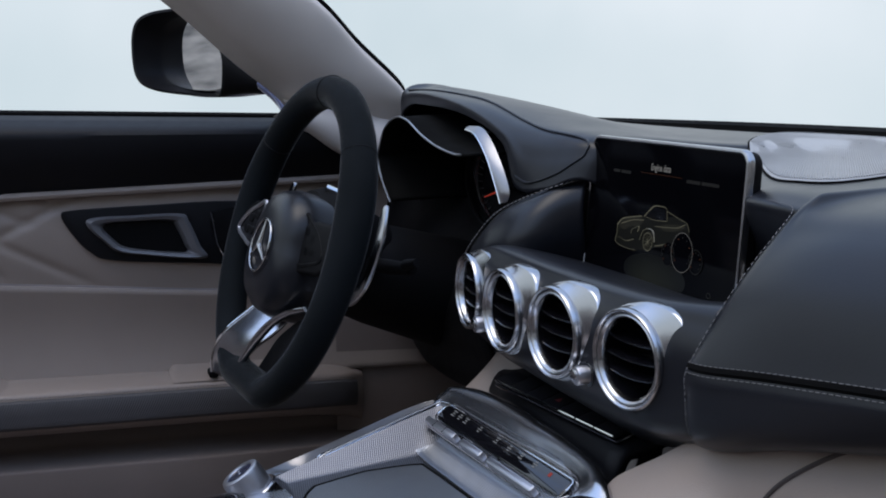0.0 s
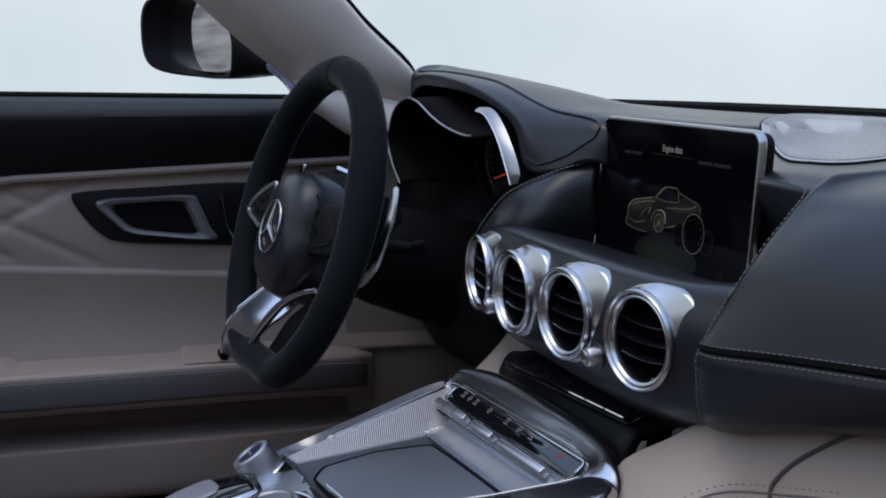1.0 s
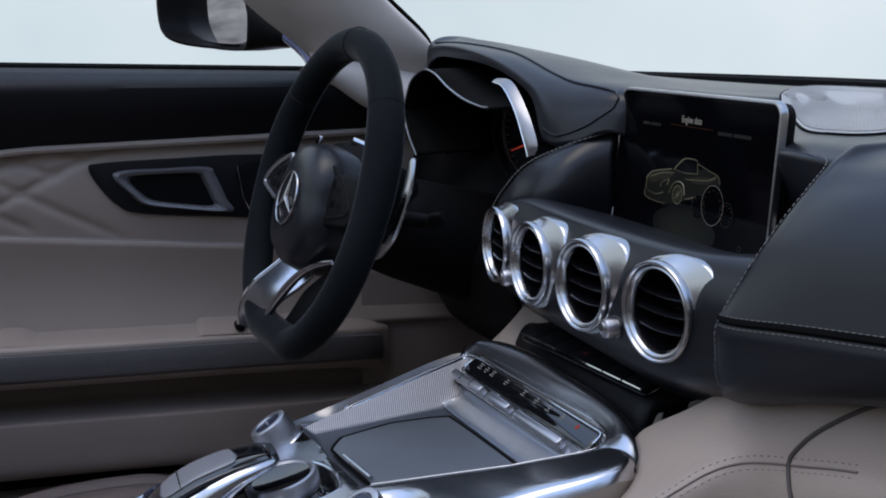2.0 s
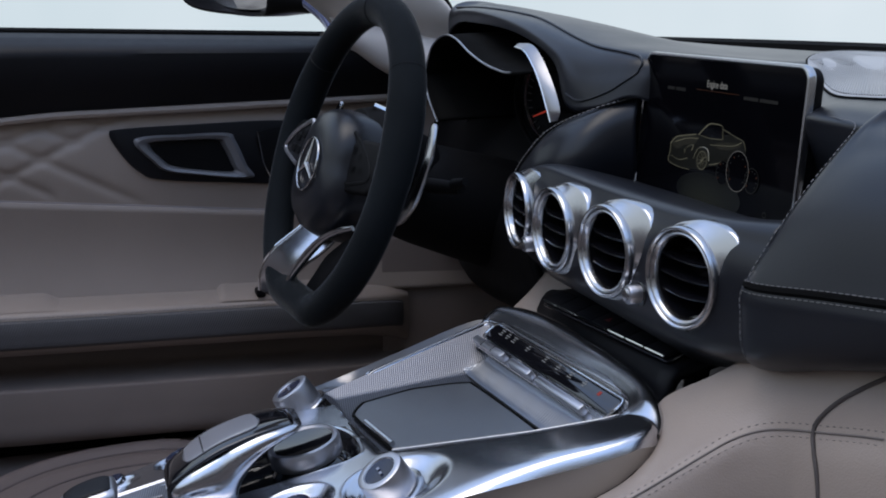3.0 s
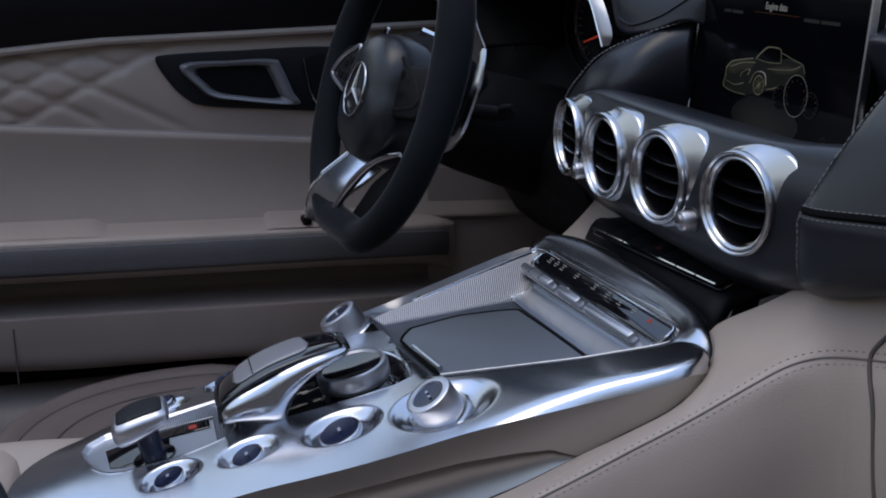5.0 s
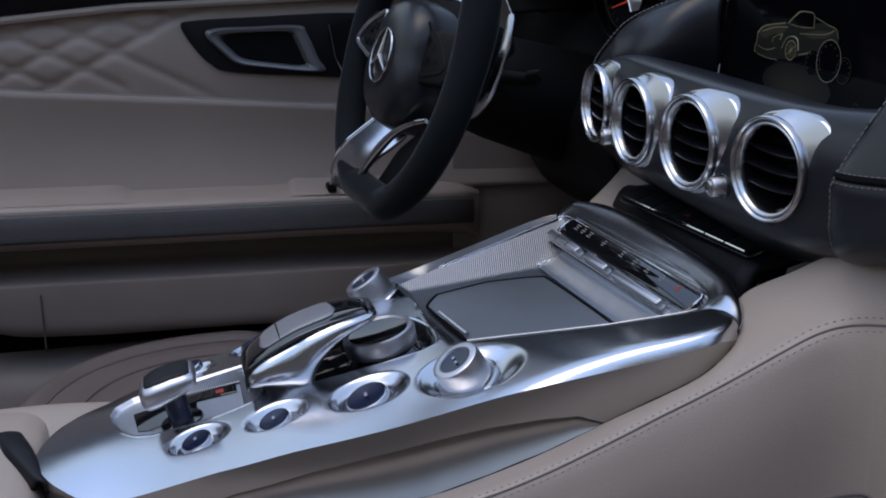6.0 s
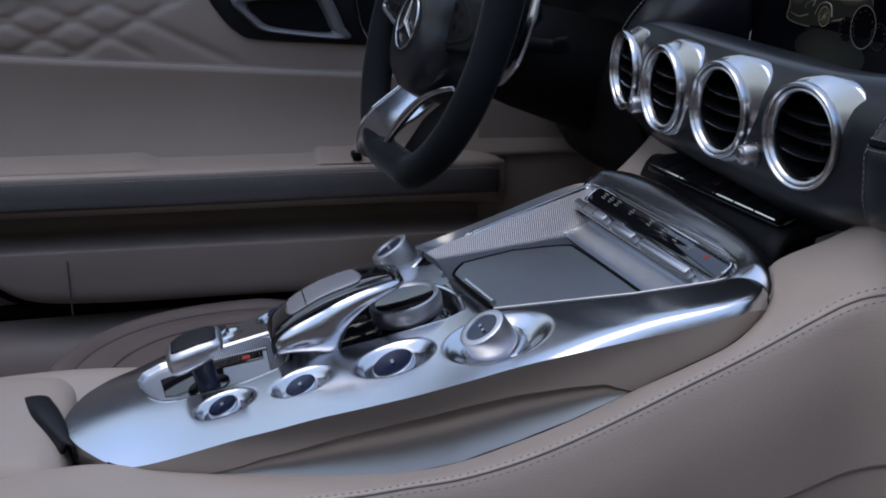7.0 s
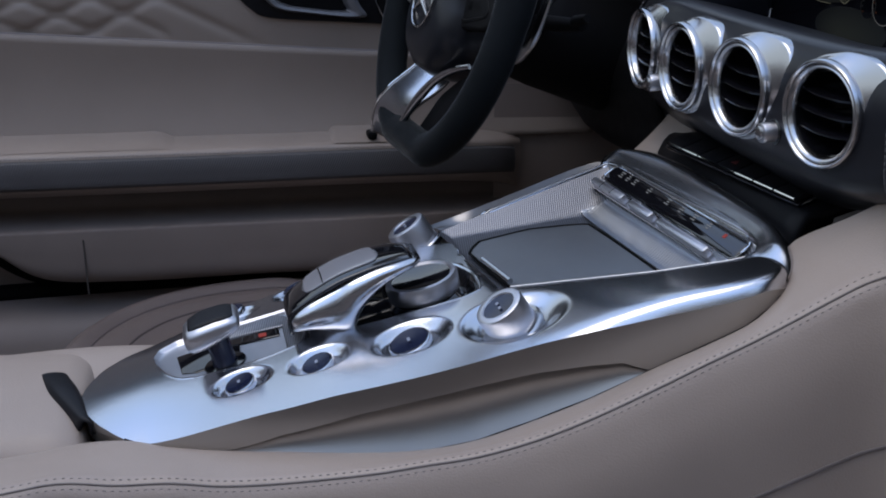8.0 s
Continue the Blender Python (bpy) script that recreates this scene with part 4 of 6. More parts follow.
pedals = thing("brake_pedal", (-0.33, 0.36, 0.30), "dark pedal arms under the dashboard", "pedal")
part("pedal_arm", tube([(-0.34, 0.34, 0.70), (-0.33, 0.30, 0.55), (-0.33, 0.27, 0.42)], 0.014, 8), DARK, pedals)
part("pedal_pad", prism(round_rect(0.07, 0.06, 0.01), 0.012, 0.003, 2), RUBBER, pedals, place=Matrix.Translation((-0.33, 0.265, 0.40)) @ pose(0, 0, 0, 60))
part("wiring_loom", tube(spline([(-0.42, 0.16, 0.68), (-0.44, 0.2, 0.62), (-0.47, 0.26, 0.56), (-0.46, 0.3, 0.45)], 14), 0.008, 8), RUBBER, pedals)

# ------------------------------------------------------------------ centre console
console = thing("center_console", (0, -0.2, 0.5), "satin silver centre console with tray, knobs and shift lever", "center console")
CY = (-0.497, -0.492, -0.478, -0.450, -0.390, -0.330, -0.256, -0.180, -0.110, -0.060, -0.030, -0.014, -0.004, 0.003, 0.008, 0.0115, 0.014)
CW = (0.004, 0.024, 0.052, 0.080, 0.103, 0.118, 0.134, 0.143, 0.158, 0.170, 0.171, 0.163, 0.150, 0.134, 0.114, 0.092, 0.050)


def plate_z(y):
    return 0.72 + 0.245 * y


CLINE = spline([(y, w, 0) for y, w in zip(CY, CW)], 600)
CLY, CLW = np.maximum.accumulate([p.x for p in CLINE]), [p.y for p in CLINE]


def half_width(y):
    return table(y, CLY, CLW)


WIDE = int(np.argmax(CLW))


def front_edge(x):
    """Where the rounded front of the plate ends, at a distance from the middle line."""
    return table(abs(x), CLW[:WIDE:-1], CLY[:WIDE:-1])


TRAY = ((-0.156, -0.021), (0.102, 0.000), (0.1155, -0.012), (0.112, -0.030), (0.091, -0.080), (0.036, -0.180), (-0.116, -0.196))   # mouth of the tray
BUTTONS = ((0.073, -0.256, 0.0225, 0.0142), (0.061, -0.322, 0.0172, 0.0108), (0.053, -0.378, 0.0165, 0.0103))
APART = 0.034     # the far row of buttons stands this much further out
KNOBX, KNOBY = 0.093, -0.185


def inside(x, y, poly):
    """Depth inside a convex outline given clockwise or not: least distance to its sides, negative outside."""
    best = 9.0
    k = len(poly)
    area = sum(poly[i][0] * poly[(i + 1) % k][1] - poly[(i + 1) % k][0] * poly[i][1] for i in range(k))
    sgn = 1 if area > 0 else -1
    for i in range(k):
        (x0, y0), (x1, y1) = poly[i], poly[(i + 1) % k]
        dx, dy = x1 - x0, y1 - y0
        d = sgn * (dx * (y - y0) - dy * (x - x0)) / math.hypot(dx, dy)
        best = min(best, d)
    return best


BAY = ((-0.046, -0.306), (-0.032, -0.318), (0.022, -0.318), (0.030, -0.300), (0.038, -0.219), (0.036, -0.202), (0.026, -0.191), (-0.030, -0.194), (-0.044, -0.215))
SLOT = ((-0.050, -0.328), (0.022, -0.324), (0.029, -0.350), (0.029, -0.380), (0.025, -0.411), (0.014, -0.428), (-0.012, -0.439), (-0.034, -0.443), (-0.046, -0.439), (-0.054, -0.425))


def lip_drop(x):
    return 0.0020 * ease((x + 0.14) / 0.06)


def edge_drop(x, y):
    """Fall of the plate towards its outer edge; less on the far side of the tray."""
    flat_to = 0.095 * ease((y + 0.25) / 0.07)
    q = max(0.0, abs(x) - flat_to) / (half_width(y) - flat_to)
    if x < 0:
        return 0.010 * min(1, q) ** 2 * ease((y + 0.50) / 0.06) * (1 - 0.85 * ease((y + 0.25) / 0.05))
    fall = 0.0015 + 0.0025 * ease((-0.17 - y) / 0.05) + 0.009 * ease((-0.355 - y) / 0.10)
    return (fall * min(1, q) ** 2 - 0.0020 * ease((-0.17 - y) / 0.05) * ease((y + 0.36) / 0.05)) * ease((y + 0.50) / 0.06)


def crest(x, y):
    """The band beside the tray swells between the rim and the outer edge."""
    if x <= 0 or y < -0.185:
        return 0.0
    lip = max(0.0, -inside(x, y, TRAY))
    wide = lip + max(0.0, min(half_width(y) - x, front_edge(x) - y if y > -0.03 else 1.0))
    q = lip / max(wide, 0.001)
    return SWELL * wide * (q - q ** 20) * ease((y + 0.19) / 0.12) * ease((0.012 - y) / 0.03)


SWELL = 0.16


def roll(y):
    return 0.011 * ease((y + 0.034) / 0.034)


def rim_rise(x, y):
    s_ = max(0.0, y + 0.010 - 0.079 * x)
    return 0.52 * s_ - 7.5 * s_ * s_


def plate_h(x, y):
    """Relief of the console top over its sloping plane."""
    w = half_width(y)
    d = min(w - abs(x), front_edge(x) - y) if y > -0.03 else w - abs(x)
    d = max(0.0, d)
    r = roll(y)
    wide = max(1.9 * r, 0.004)
    h = -r * (1 - math.sqrt(max(0.0, 1 - (1 - d / wide) ** 2))) if d < wide else 0.0
    h -= edge_drop(x, y)
    lip = max(0.0, -inside(x, y, TRAY))
    if lip < 0.010 and y > -0.19:
        h -= lip_drop(x) * (1 - lip / 0.010) ** 2
    h += crest(x, y)
    past = -0.156 - (y + 0.021) * 0.2286 - x - 0.006
    if past > 0 and y > -0.19:
        h -= 1.1 * past * ease((y + 0.19) / 0.04)                # the far flank falls away just past the tray
    for bx, by, bowl, btn in BUTTONS:
        q = math.hypot((abs(x) - bx - (APART if x < 0 else 0.0)) / 0.92, (y - by) / 1.12) / bowl
        if q < 1.25:
            h -= 0.0070 * ease((1.22 - q) / 0.42)
    q = math.hypot(abs(x) - (KNOBX if x > 0 else 0.118), (y - KNOBY) / 1.1) / 0.031
    if q < 1.2:
        h -= 0.007 * ease((1.2 - q) / 0.55)
    return h + rim_rise(x, y)        # front rim, rising towards the dashboard


def snapped(x, y, reach):
    """Draws a point near the border of an opening onto it."""
    for poly in (TRAY, BAY, SLOT):
        d = inside(x, y, poly)
        if abs(d) < reach:
            e = 1e-5
            gx_, gy_ = (inside(x + e, y, poly) - d) / e, (inside(x, y + e, poly) - d) / e
            return x - d * gx_, y - d * gy_
    return x, y


STEP = 0.0019
NY, NX = int(0.511 / STEP), int(0.344 / STEP)
GRID = []
for j in range(NY + 1):
    gy0 = -0.497 + 0.511 * (j / NY if j < NY - 9 else 1 - ((NY - j) / 9) ** 1.6 * 9 / NY)
    w = half_width(gy0)
    GRID.append([snapped(w * (-1 + 2 * i / NX), gy0, 0.62 * STEP) if 0 < i < NX else (w * (-1 + 2 * i / NX), gy0) for i in range(NX + 1)])


def console_sheet(keep, height):
    bm = bmesh.new()
    made = {}
    for j in range(NY):
        for i in range(NX):
            corner = ((j, i), (j, i + 1), (j + 1, i + 1), (j + 1, i))
            pts = [GRID[a][b] for a, b in corner]
            cx, cy = sum(p[0] for p in pts) / 4, sum(p[1] for p in pts) / 4
            if not keep(cx, cy):
                continue
            quad = []
            for key, (px, py) in zip(corner, pts):
                if key not in made:
                    made[key] = bm.verts.new((px, py, plate_z(py) + height(px, py)))
                quad.append(made[key])
            bm.faces.new(quad)
    return bm


def on_plate(x, y):
    under_rim = -0.150 < x < 0.098 and y + 0.0052 - 0.079 * x > 0
    return not under_rim and inside(x, y, TRAY) < 0 and inside(x, y, BAY) < 0 and inside(x, y, SLOT) < 0


part("top_plate", console_sheet(on_plate, plate_h), SILVER, console, "satin silver console top")


def floor_depth(y):
    return 0.006 + 0.16 * (y + 0.19)


def soft_least(a, b, k=0.006):
    f = min(1, max(0, 0.5 + 0.5 * (b - a) / k))
    return b + (a - b) * f - k * f * (1 - f)


def tray_h(x, y):
    """Sides of the tray: a steep, then gentler front slope, a leaning far wall, a low rear lip."""
    d = inside(x, y, TRAY)
    left = (x + 0.156 + (y + 0.021) * 0.2286) * 0.85
    run = -0.0082 + 0.079 * x - y
    front = 0.95 * run if run < 0.024 else 0.0228 + 0.34 * (run - 0.024)
    rear = (y + 0.193) * 0.9
    return -lip_drop(x) - edge_drop(x, y) - max(0.0, min(soft_least(soft_least(left, front, 0.009), floor_depth(y), 0.003), rear, d * 1.6))


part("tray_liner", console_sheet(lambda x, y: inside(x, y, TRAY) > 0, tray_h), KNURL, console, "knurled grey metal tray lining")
part("bay_floor", console_sheet(lambda x, y: inside(x, y, BAY) > 0, lambda x, y: -0.014 * ease(inside(x, y, BAY) / 0.006)), GLOSS, console, "glossy black bay")
part("slot_floor", console_sheet(lambda x, y: inside(x, y, SLOT) > 0, lambda x, y: -0.0035 * ease(inside(x, y, SLOT) / 0.004)), GREYKNOB, console, "satin grey slot floor")


def on_top(x, y, lift=0.0):
    return Vector((x, y, plate_z(y) + plate_h(x, y) + lift))


def rounded(poly, n=80, r=0.18):
    """The outline with its corners eased."""
    pts = []
    k = len(poly)
    for i in range(k):
        a, b, c = Vector((*poly[i - 1], 0)), Vector((*poly[i], 0)), Vector((*poly[(i + 1) % k], 0))
        pts += [b.lerp(a, r), b.lerp(c, r)]
    return spline(pts, n, True)


def rim_strip(path, closed, steps):
    """A rolled lip along a path: (outward, up) steps."""
    k = len(path)
    rows = []
    for i, p in enumerate(path):
        a, b = path[(i - 1) % k] if (closed or i) else p, path[(i + 1) % k] if (closed or i < k - 1) else p
        t_ = (b - a); t_.z = 0; t_.normalize()
        o = Vector((t_.y, -t_.x, 0))
        rows.append([Vector((p.x + o.x * u, p.y + o.y * u, plate_z(p.y + o.y * u) + plate_h(p.x + o.x * u, p.y + o.y * u) + v)) for u, v in steps])
    if closed:
        rows.append(rows[0])
    return sheet(rows)


LIP = ((-0.0045, -0.0003), (-0.003, 0.0004), (-0.0012, 0.0006), (0.0004, 0.0001), (0.0014, -0.0014), (0.0022, -0.004), (0.0028, -0.010))
mouth = spline([(-0.118, -0.186, 0), (-0.1345, -0.115, 0), (-0.1510, -0.042, 0), (-0.1532, -0.029, 0), (-0.147, -0.0213, 0), (-0.100, -0.0165, 0), (0.0, -0.0085, 0),
                (0.088, -0.0012, 0), (0.1040, -0.0014, 0), (0.1128, -0.0115, 0), (0.1117, -0.029, 0), (0.1018, -0.054, 0), (0.091, -0.080, 0), (0.0635, -0.130, 0), (0.040, -0.173, 0)], 170)
part("tray_rim", rim_strip(mouth, False, LIP), CHROME, console, "rolled silver tray rim")
part("rim_bead", tube([on_top(p.x, p.y, 0.0007) for p in mouth], 0.0007, 8), GREYKNOB, console, "fine bead along the tray rim")
THIN = ((-0.0026, -0.0006), (-0.0016, 0.0001), (0.0, 0.0003), (0.0012, -0.0004), (0.0018, -0.004), (0.0020, -0.008))
part("bay_rim", rim_strip(rounded(BAY, 90, 0.3)[::-1], True, THIN), SILVER, console, "polished bay rim")
part("slot_rim", rim_strip(rounded(SLOT, 90, 0.3), True, THIN), SILVER, console, "polished slot rim")

# broad rounded rim between the tray and the dashboard
RIM_IN = spline([(-0.153, -0.034, 0), (-0.152, -0.026, 0), (-0.117, -0.017, 0), (-0.070, -0.008, 0), (-0.015, -0.0045, 0), (0.0335, -0.001, 0), (0.0715, -0.001, 0), (0.096, -0.004, 0), (0.1115, -0.012, 0), (0.1160, -0.024, 0)], 110)
RIM_OUT = spline([(-0.178, -0.020, 0), (-0.170, -0.003, 0), (-0.1352, 0.0146, 0), (-0.0771, 0.0220, 0), (0.0018, 0.0222, 0), (0.0589, 0.0197, 0), (0.0940, 0.0160, 0), (0.1161, 0.0112, 0), (0.1418, 0.0020, 0), (0.1590, -0.012, 0)], 110)
front = []
for k, (a, b) in enumerate(zip(RIM_IN, RIM_OUT)):
    g = k / 109
    swell = 0.0072 * ease(g / 0.12) * ease((1 - g) / 0.14)
    row = [(a.x, a.y - 0.0010, plate_z(a.y) - 0.0030), (a.x, a.y - 0.0006, plate_z(a.y) - 0.0002)]
    for f in (0.0, 0.05, 0.12, 0.2, 0.3, 0.4, 0.5, 0.6, 0.7, 0.8, 0.88, 0.95, 1.0):
        p = a.lerp(b, f)
        row.append((p.x, p.y, plate_z(p.y) + 0.0012 * ease((1 - g) / 0.14) - 0.0002 - 0.0016 * f ** 3 + swell * 4 * f * (1 - f) * (0.4 + 0.95 * f)))
    over = (b - a).normalized()
    for out_, down in ((0.0012, 0.0018), (0.0018, 0.0045), (0.0016, 0.0090), (0.0, 0.0150)):
        row.append((b.x + over.x * out_, b.y + over.y * out_, plate_z(b.y) - 0.0006 - down))
    front.append(row)
part("front_rim", sheet(front), SILVER, console, "broad rounded silver rim ahead of the tray")

# sides of the console down to the leather, with a leaf-shaped scoop
SIDE_Y = (-0.497, -0.47, -0.463, -0.430, -0.397, -0.356, -0.303, -0.261, -0.223, -0.184, -0.147, -0.104, -0.073, -0.045, -0.026, -0.012, -0.001, 0.022)
SIDE_Z = (0.590, 0.5955, 0.5965, 0.5945, 0.5945, 0.5945, 0.5935, 0.5955, 0.602, 0.615, 0.631, 0.654, 0.671, 0.685, 0.698, 0.7095, 0.716, 0.715)
SCOOP_Y = (-0.405, -0.390, -0.356, -0.303, -0.261, -0.223, -0.184, -0.147, -0.125, -0.104)
SCOOP_F = (1.0, 0.86, 0.56, 0.36, 0.30, 0.30, 0.36, 0.48, 0.62, 1.0)
for sx in (1, -1):
    rows = []
    for y in list(np.linspace(-0.497, 0.0, 150)) + [0.003, 0.006, 0.008, 0.010, 0.0115, 0.0125, 0.0133, 0.014]:
        w, z = half_width(y), plate_z(y) - roll(y) - edge_drop(sx * half_width(y), y) + crest(sx * half_width(y), y) + rim_rise(sx * half_width(y), y)
        d = max(0.003, z - table(y, SIDE_Y, SIDE_Z))
        top_f = table(y, SCOOP_Y, SCOOP_F)
        deep = 0.25 * d * (1 - top_f)
        row = [(sx * w, y, z - d * top_f * k / 8) for k in range(9)]
        for k in range(1, 23):
            g = k / 22
            row.append((sx * (w - deep * math.sin(math.pi * g ** 0.75)), y, z - d * (top_f + (1 - top_f) * g)))
        row.append((sx * (w - 0.004), y, z - d - 0.012))
        rows.append(row)
    part("side_gap", tube([(sx * (half_width(y) + 0.0005), y, table(y, SIDE_Y, SIDE_Z) + 0.0012) for y in np.linspace(-0.462, -0.02, 120)], 0.0013, 6), RUBBER, console)
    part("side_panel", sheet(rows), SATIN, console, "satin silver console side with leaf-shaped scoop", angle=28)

# tray floor lid
LID = ((-0.084, -0.068), (0.072, -0.055), (0.050, -0.120), (0.030, -0.168), (-0.060, -0.180), (-0.083, -0.166), (-0.094, -0.118))
PULL = ((-0.034, -0.176), (0.021, -0.168))
lid = part("tray_lid", prism([(p.x, p.y) for p in rounded(LID, 60, 0.12)], 0.003, 0.0008, 1), TRAYMAT, console, "grey ribbed tray lid")
lid.data.transform(Matrix.Translation((0, 0, 0.6836 - 0.0012)) @ Matrix(((1, 0, 0, 0), (0, 1, 0, 0), (0, 0.085, 1, 0), (0, 0, 0, 1))))

part("lid_pull", tube([(PULL[0][0], PULL[0][1], 0.6875 + 0.085 * PULL[0][1]), (PULL[1][0], PULL[1][1], 0.6875 + 0.085 * PULL[1][1])], 0.0026, 8), CHROME, console, "small silver lid pull")
part("lid_gap", tube([(p.x, p.y, 0.6836 + 0.085 * p.y + 0.0014) for p in rounded([(-0.04 + (x + 0.04) * 1.015, -0.112 + (y + 0.112) * 1.015) for x, y in LID], 90, 0.12)], 0.0012, 6, True), RUBBER, console)

# climate strip, toggles and ribbed wall on the front slope of the tray
FA = math.atan(0.95 - 0.245) 
FM = Matrix.Translation((-0.022, -0.0115, plate_z(-0.0115) - 0.0008)) @ Matrix.Rotation(math.atan(0.079), 4, 'Z') @ Matrix(((1, 0, 0, 0), (0, math.cos(FA), -math.sin(FA), 0), (0, math.sin(FA), math.cos(FA), 0), (0, 0, 0, 1)))
FM = FM @ Matrix.Translation((0, 0, -0.0028))
climate = part("climate_panel", prism(round_rect(0.230, 0.0165, 0.004, 4, -0.002, -0.0112), 0.003, 0.001, 2, 0.0005), GLOSS, console, "glossy black climate control strip", place=FM)
part("strip_trim", tube([(x, y, 0.003) for x, y in round_rect(0.233, 0.0190, 0.005, 5, -0.002, -0.0112)], 0.0008, 6, True), BRIGHT, climate, "bright trim", place=FM)
for i, x in enumerate((-0.096, -0.083, -0.070, -0.042, -0.008, 0.015, 0.037, 0.060)):
    ic = bmesh.new()
    for k in range(3):
        w = 0.0020 if (i + k) % 2 else 0.0034
        ic = merged(ic, flat(((x - w, -0.0105 + 0.0024 * k), (x + w, -0.0105 + 0.0024 * k), (x + w, -0.0094 + 0.0024 * k), (x - w, -0.0094 + 0.0024 * k)), 0.0037))
    part("icon", ic, ICON, climate, "pale icon mark", place=FM, smooth=False)
part("red_icon", flat(((0.083, -0.010), (0.087, -0.010), (0.087, -0.006), (0.083, -0.006)), 0.0037), DIMRED, climate, place=FM)
for x, w in ((-0.085, 0.062), (-0.020, 0.040), (0.052, 0.078)):
    tg = part("toggle_bar", prism(round_rect(w, 0.0070, 0.002, 3, x, -0.0275), 0.0085, 0.0015, 2, 0.001), GREYKNOB, console, "silver toggle switch", place=FM)
    for k in (1, 2) if x < -0.05 else ():
        part("toggle_gap", prism(round_rect(0.0005, 0.0072, 0.0002, 1, x - w / 2 + w * k / 3, -0.0275), 0.0087, 0, 1, 0.001), RUBBER, tg, place=FM)
part("toggle_shelf", prism(round_rect(0.225, 0.014, 0.003, 3, -0.004, -0.025), 0.002, 0.0005, 1, 0.0), CHROME, console, place=FM)
wall_x = np.linspace(-0.118, 0.094, 421)
part("ribbed_wall", sheet([[(x, -0.0082 + 0.079 * x - q, plate_z(-0.0082 + 0.079 * x - q) + tray_h(x, -0.0082 + 0.079 * x - q) + 0.0016 + 0.0015 * math.sin(math.pi * (q - 0.0205) / 0.0265) * math.sin((x + 0.4 * q) * 2 * math.pi / 0.0036)) for x in wall_x]
                           for q in (0.0215, 0.024, 0.027, 0.031, 0.035, 0.039, 0.043, 0.046)]), RIBBED, console, "fine ribbed metal wall", angle=80)

# button bank under the vents
BKM = Matrix.Translation((-0.0354, 0.0490, 0.7332)) @ pose(0, 0, 0, 16, 0, 7)
bank = part("button_bank", prism(round_rect(0.198, 0.028, 0.004, 4, 0.0105, -0.008), 0.004, 0.0015, 2, 0.007), GLOSS, console, "glossy black button bank", place=BKM)
for i in range(7):
    x = -0.0720 + 0.0275 * i
    key = part("button", prism(round_rect(0.0266, 0.022, 0.002, 3, x, -0.010), 0.004, 0.0012, 2, 0.011), BLACK_TRIM, bank, place=BKM)
    part("button_edge", tube([(x - 0.0126, -0.0212, 0.0140), (x + 0.0126, -0.0212, 0.0140)], 0.0010, 6), BRIGHT, bank, place=BKM)
wt = flat(((0.0065, -0.013), (0.0145, -0.013), (0.0105, -0.006)), 0.01515)
part("warning_triangle", wt, surface("faint_red", (0.12, 0.02, 0.02), 0.4), bank, place=BKM)
bodyc = surf([[(x, 0.12, 0.750), (x, 0.085, 0.745), (x, 0.055, 0.737), (x, 0.036, 0.730), (x, 0.020, 0.690)] for x in (-0.17, -0.05, 0.03, 0.088)], 10, 14)
part("front_cover", sheet(bodyc), BLACK_TRIM, console, solid=0.01)

# knobs and buttons
SLOPE = pose(0, 0, 0, math.degrees(math.atan(0.245)))
def seat_matrix(x, y, lift):
    return Matrix.Translation((x, y, plate_z(y) + lift)) @ SLOPE


def rotary(sx):
    m = seat_matrix(sx * (KNOBX if sx > 0 else 0.118), KNOBY if sx > 0 else -0.212, -0.0085) @ pose(0, 0, 0, 20, 5 * sx, 0) @ Matrix.Scale(0.92, 4)
    k = part("rotary_knob", lathe([(0.0202, 0.0), (0.0200, 0.022), (0.0192, 0.0244), (0.0178, 0.0252), (0.0140, 0.0250), (0.0132, 0.0236)], 48), GREYKNOB, console, "grey satin metal rotary knob", place=m)
    part("collar", lathe([(0.0245, -0.004), (0.0245, 0.0005), (0.0232, 0.002), (0.0212, 0.0015)], 48), CHROME, k, "polished collar", place=m)
    part("glass_cap", lathe([(0.0134, 0.0238), (0.010, 0.0234), (0.0, 0.0232)], 40), CAP, k, "dark glass cap", place=m)
    for x in (-0.0035, 0.0035):
        part("cap_mark", flat(((x - 0.0018, -0.0012), (x + 0.0018, -0.0012), (x + 0.0018, 0.0012), (x - 0.0018, 0.0012)), 0.0246), MARK, k, place=m)


def push_button(sx, bx, by, bowl, btn):
    t = thing("console_button", (sx * bx, by, plate_z(by)), "round dark glass push button in a polished ring", "push button", "console buttons")
    m = seat_matrix(sx * bx, by, -0.0070) @ pose(0, 0, 0, 10, 6 * sx, 0)
    part("ring", lathe([(btn * 1.16, 0.0), (btn * 1.16, 0.003), (btn * 1.13, 0.0044), (btn * 1.07, 0.0050), (btn * 1.02, 0.004)], 44), SILVER, t, place=m)
    part("cap", lathe([(btn * 1.02, 0.003), (btn * 0.98, 0.0055), (btn * 0.6, 0.0045), (0.0, 0.004)], 40), CAP, t, "dark glass cap", place=m)
    w = btn * 0.5
    mk = flat(((-w * 0.35, -0.0010), (w * 0.35, -0.0010), (w * 0.35, 0.0012), (-w * 0.35, 0.0012)), 0.0062)
    part("cap_marks", mk, MARK, t, place=m)


for sx in (1, -1):
    rotary(sx)
    for b in BUTTONS:
        push_button(sx, b[0] + (APART if sx < 0 else 0.0), *b[1:])

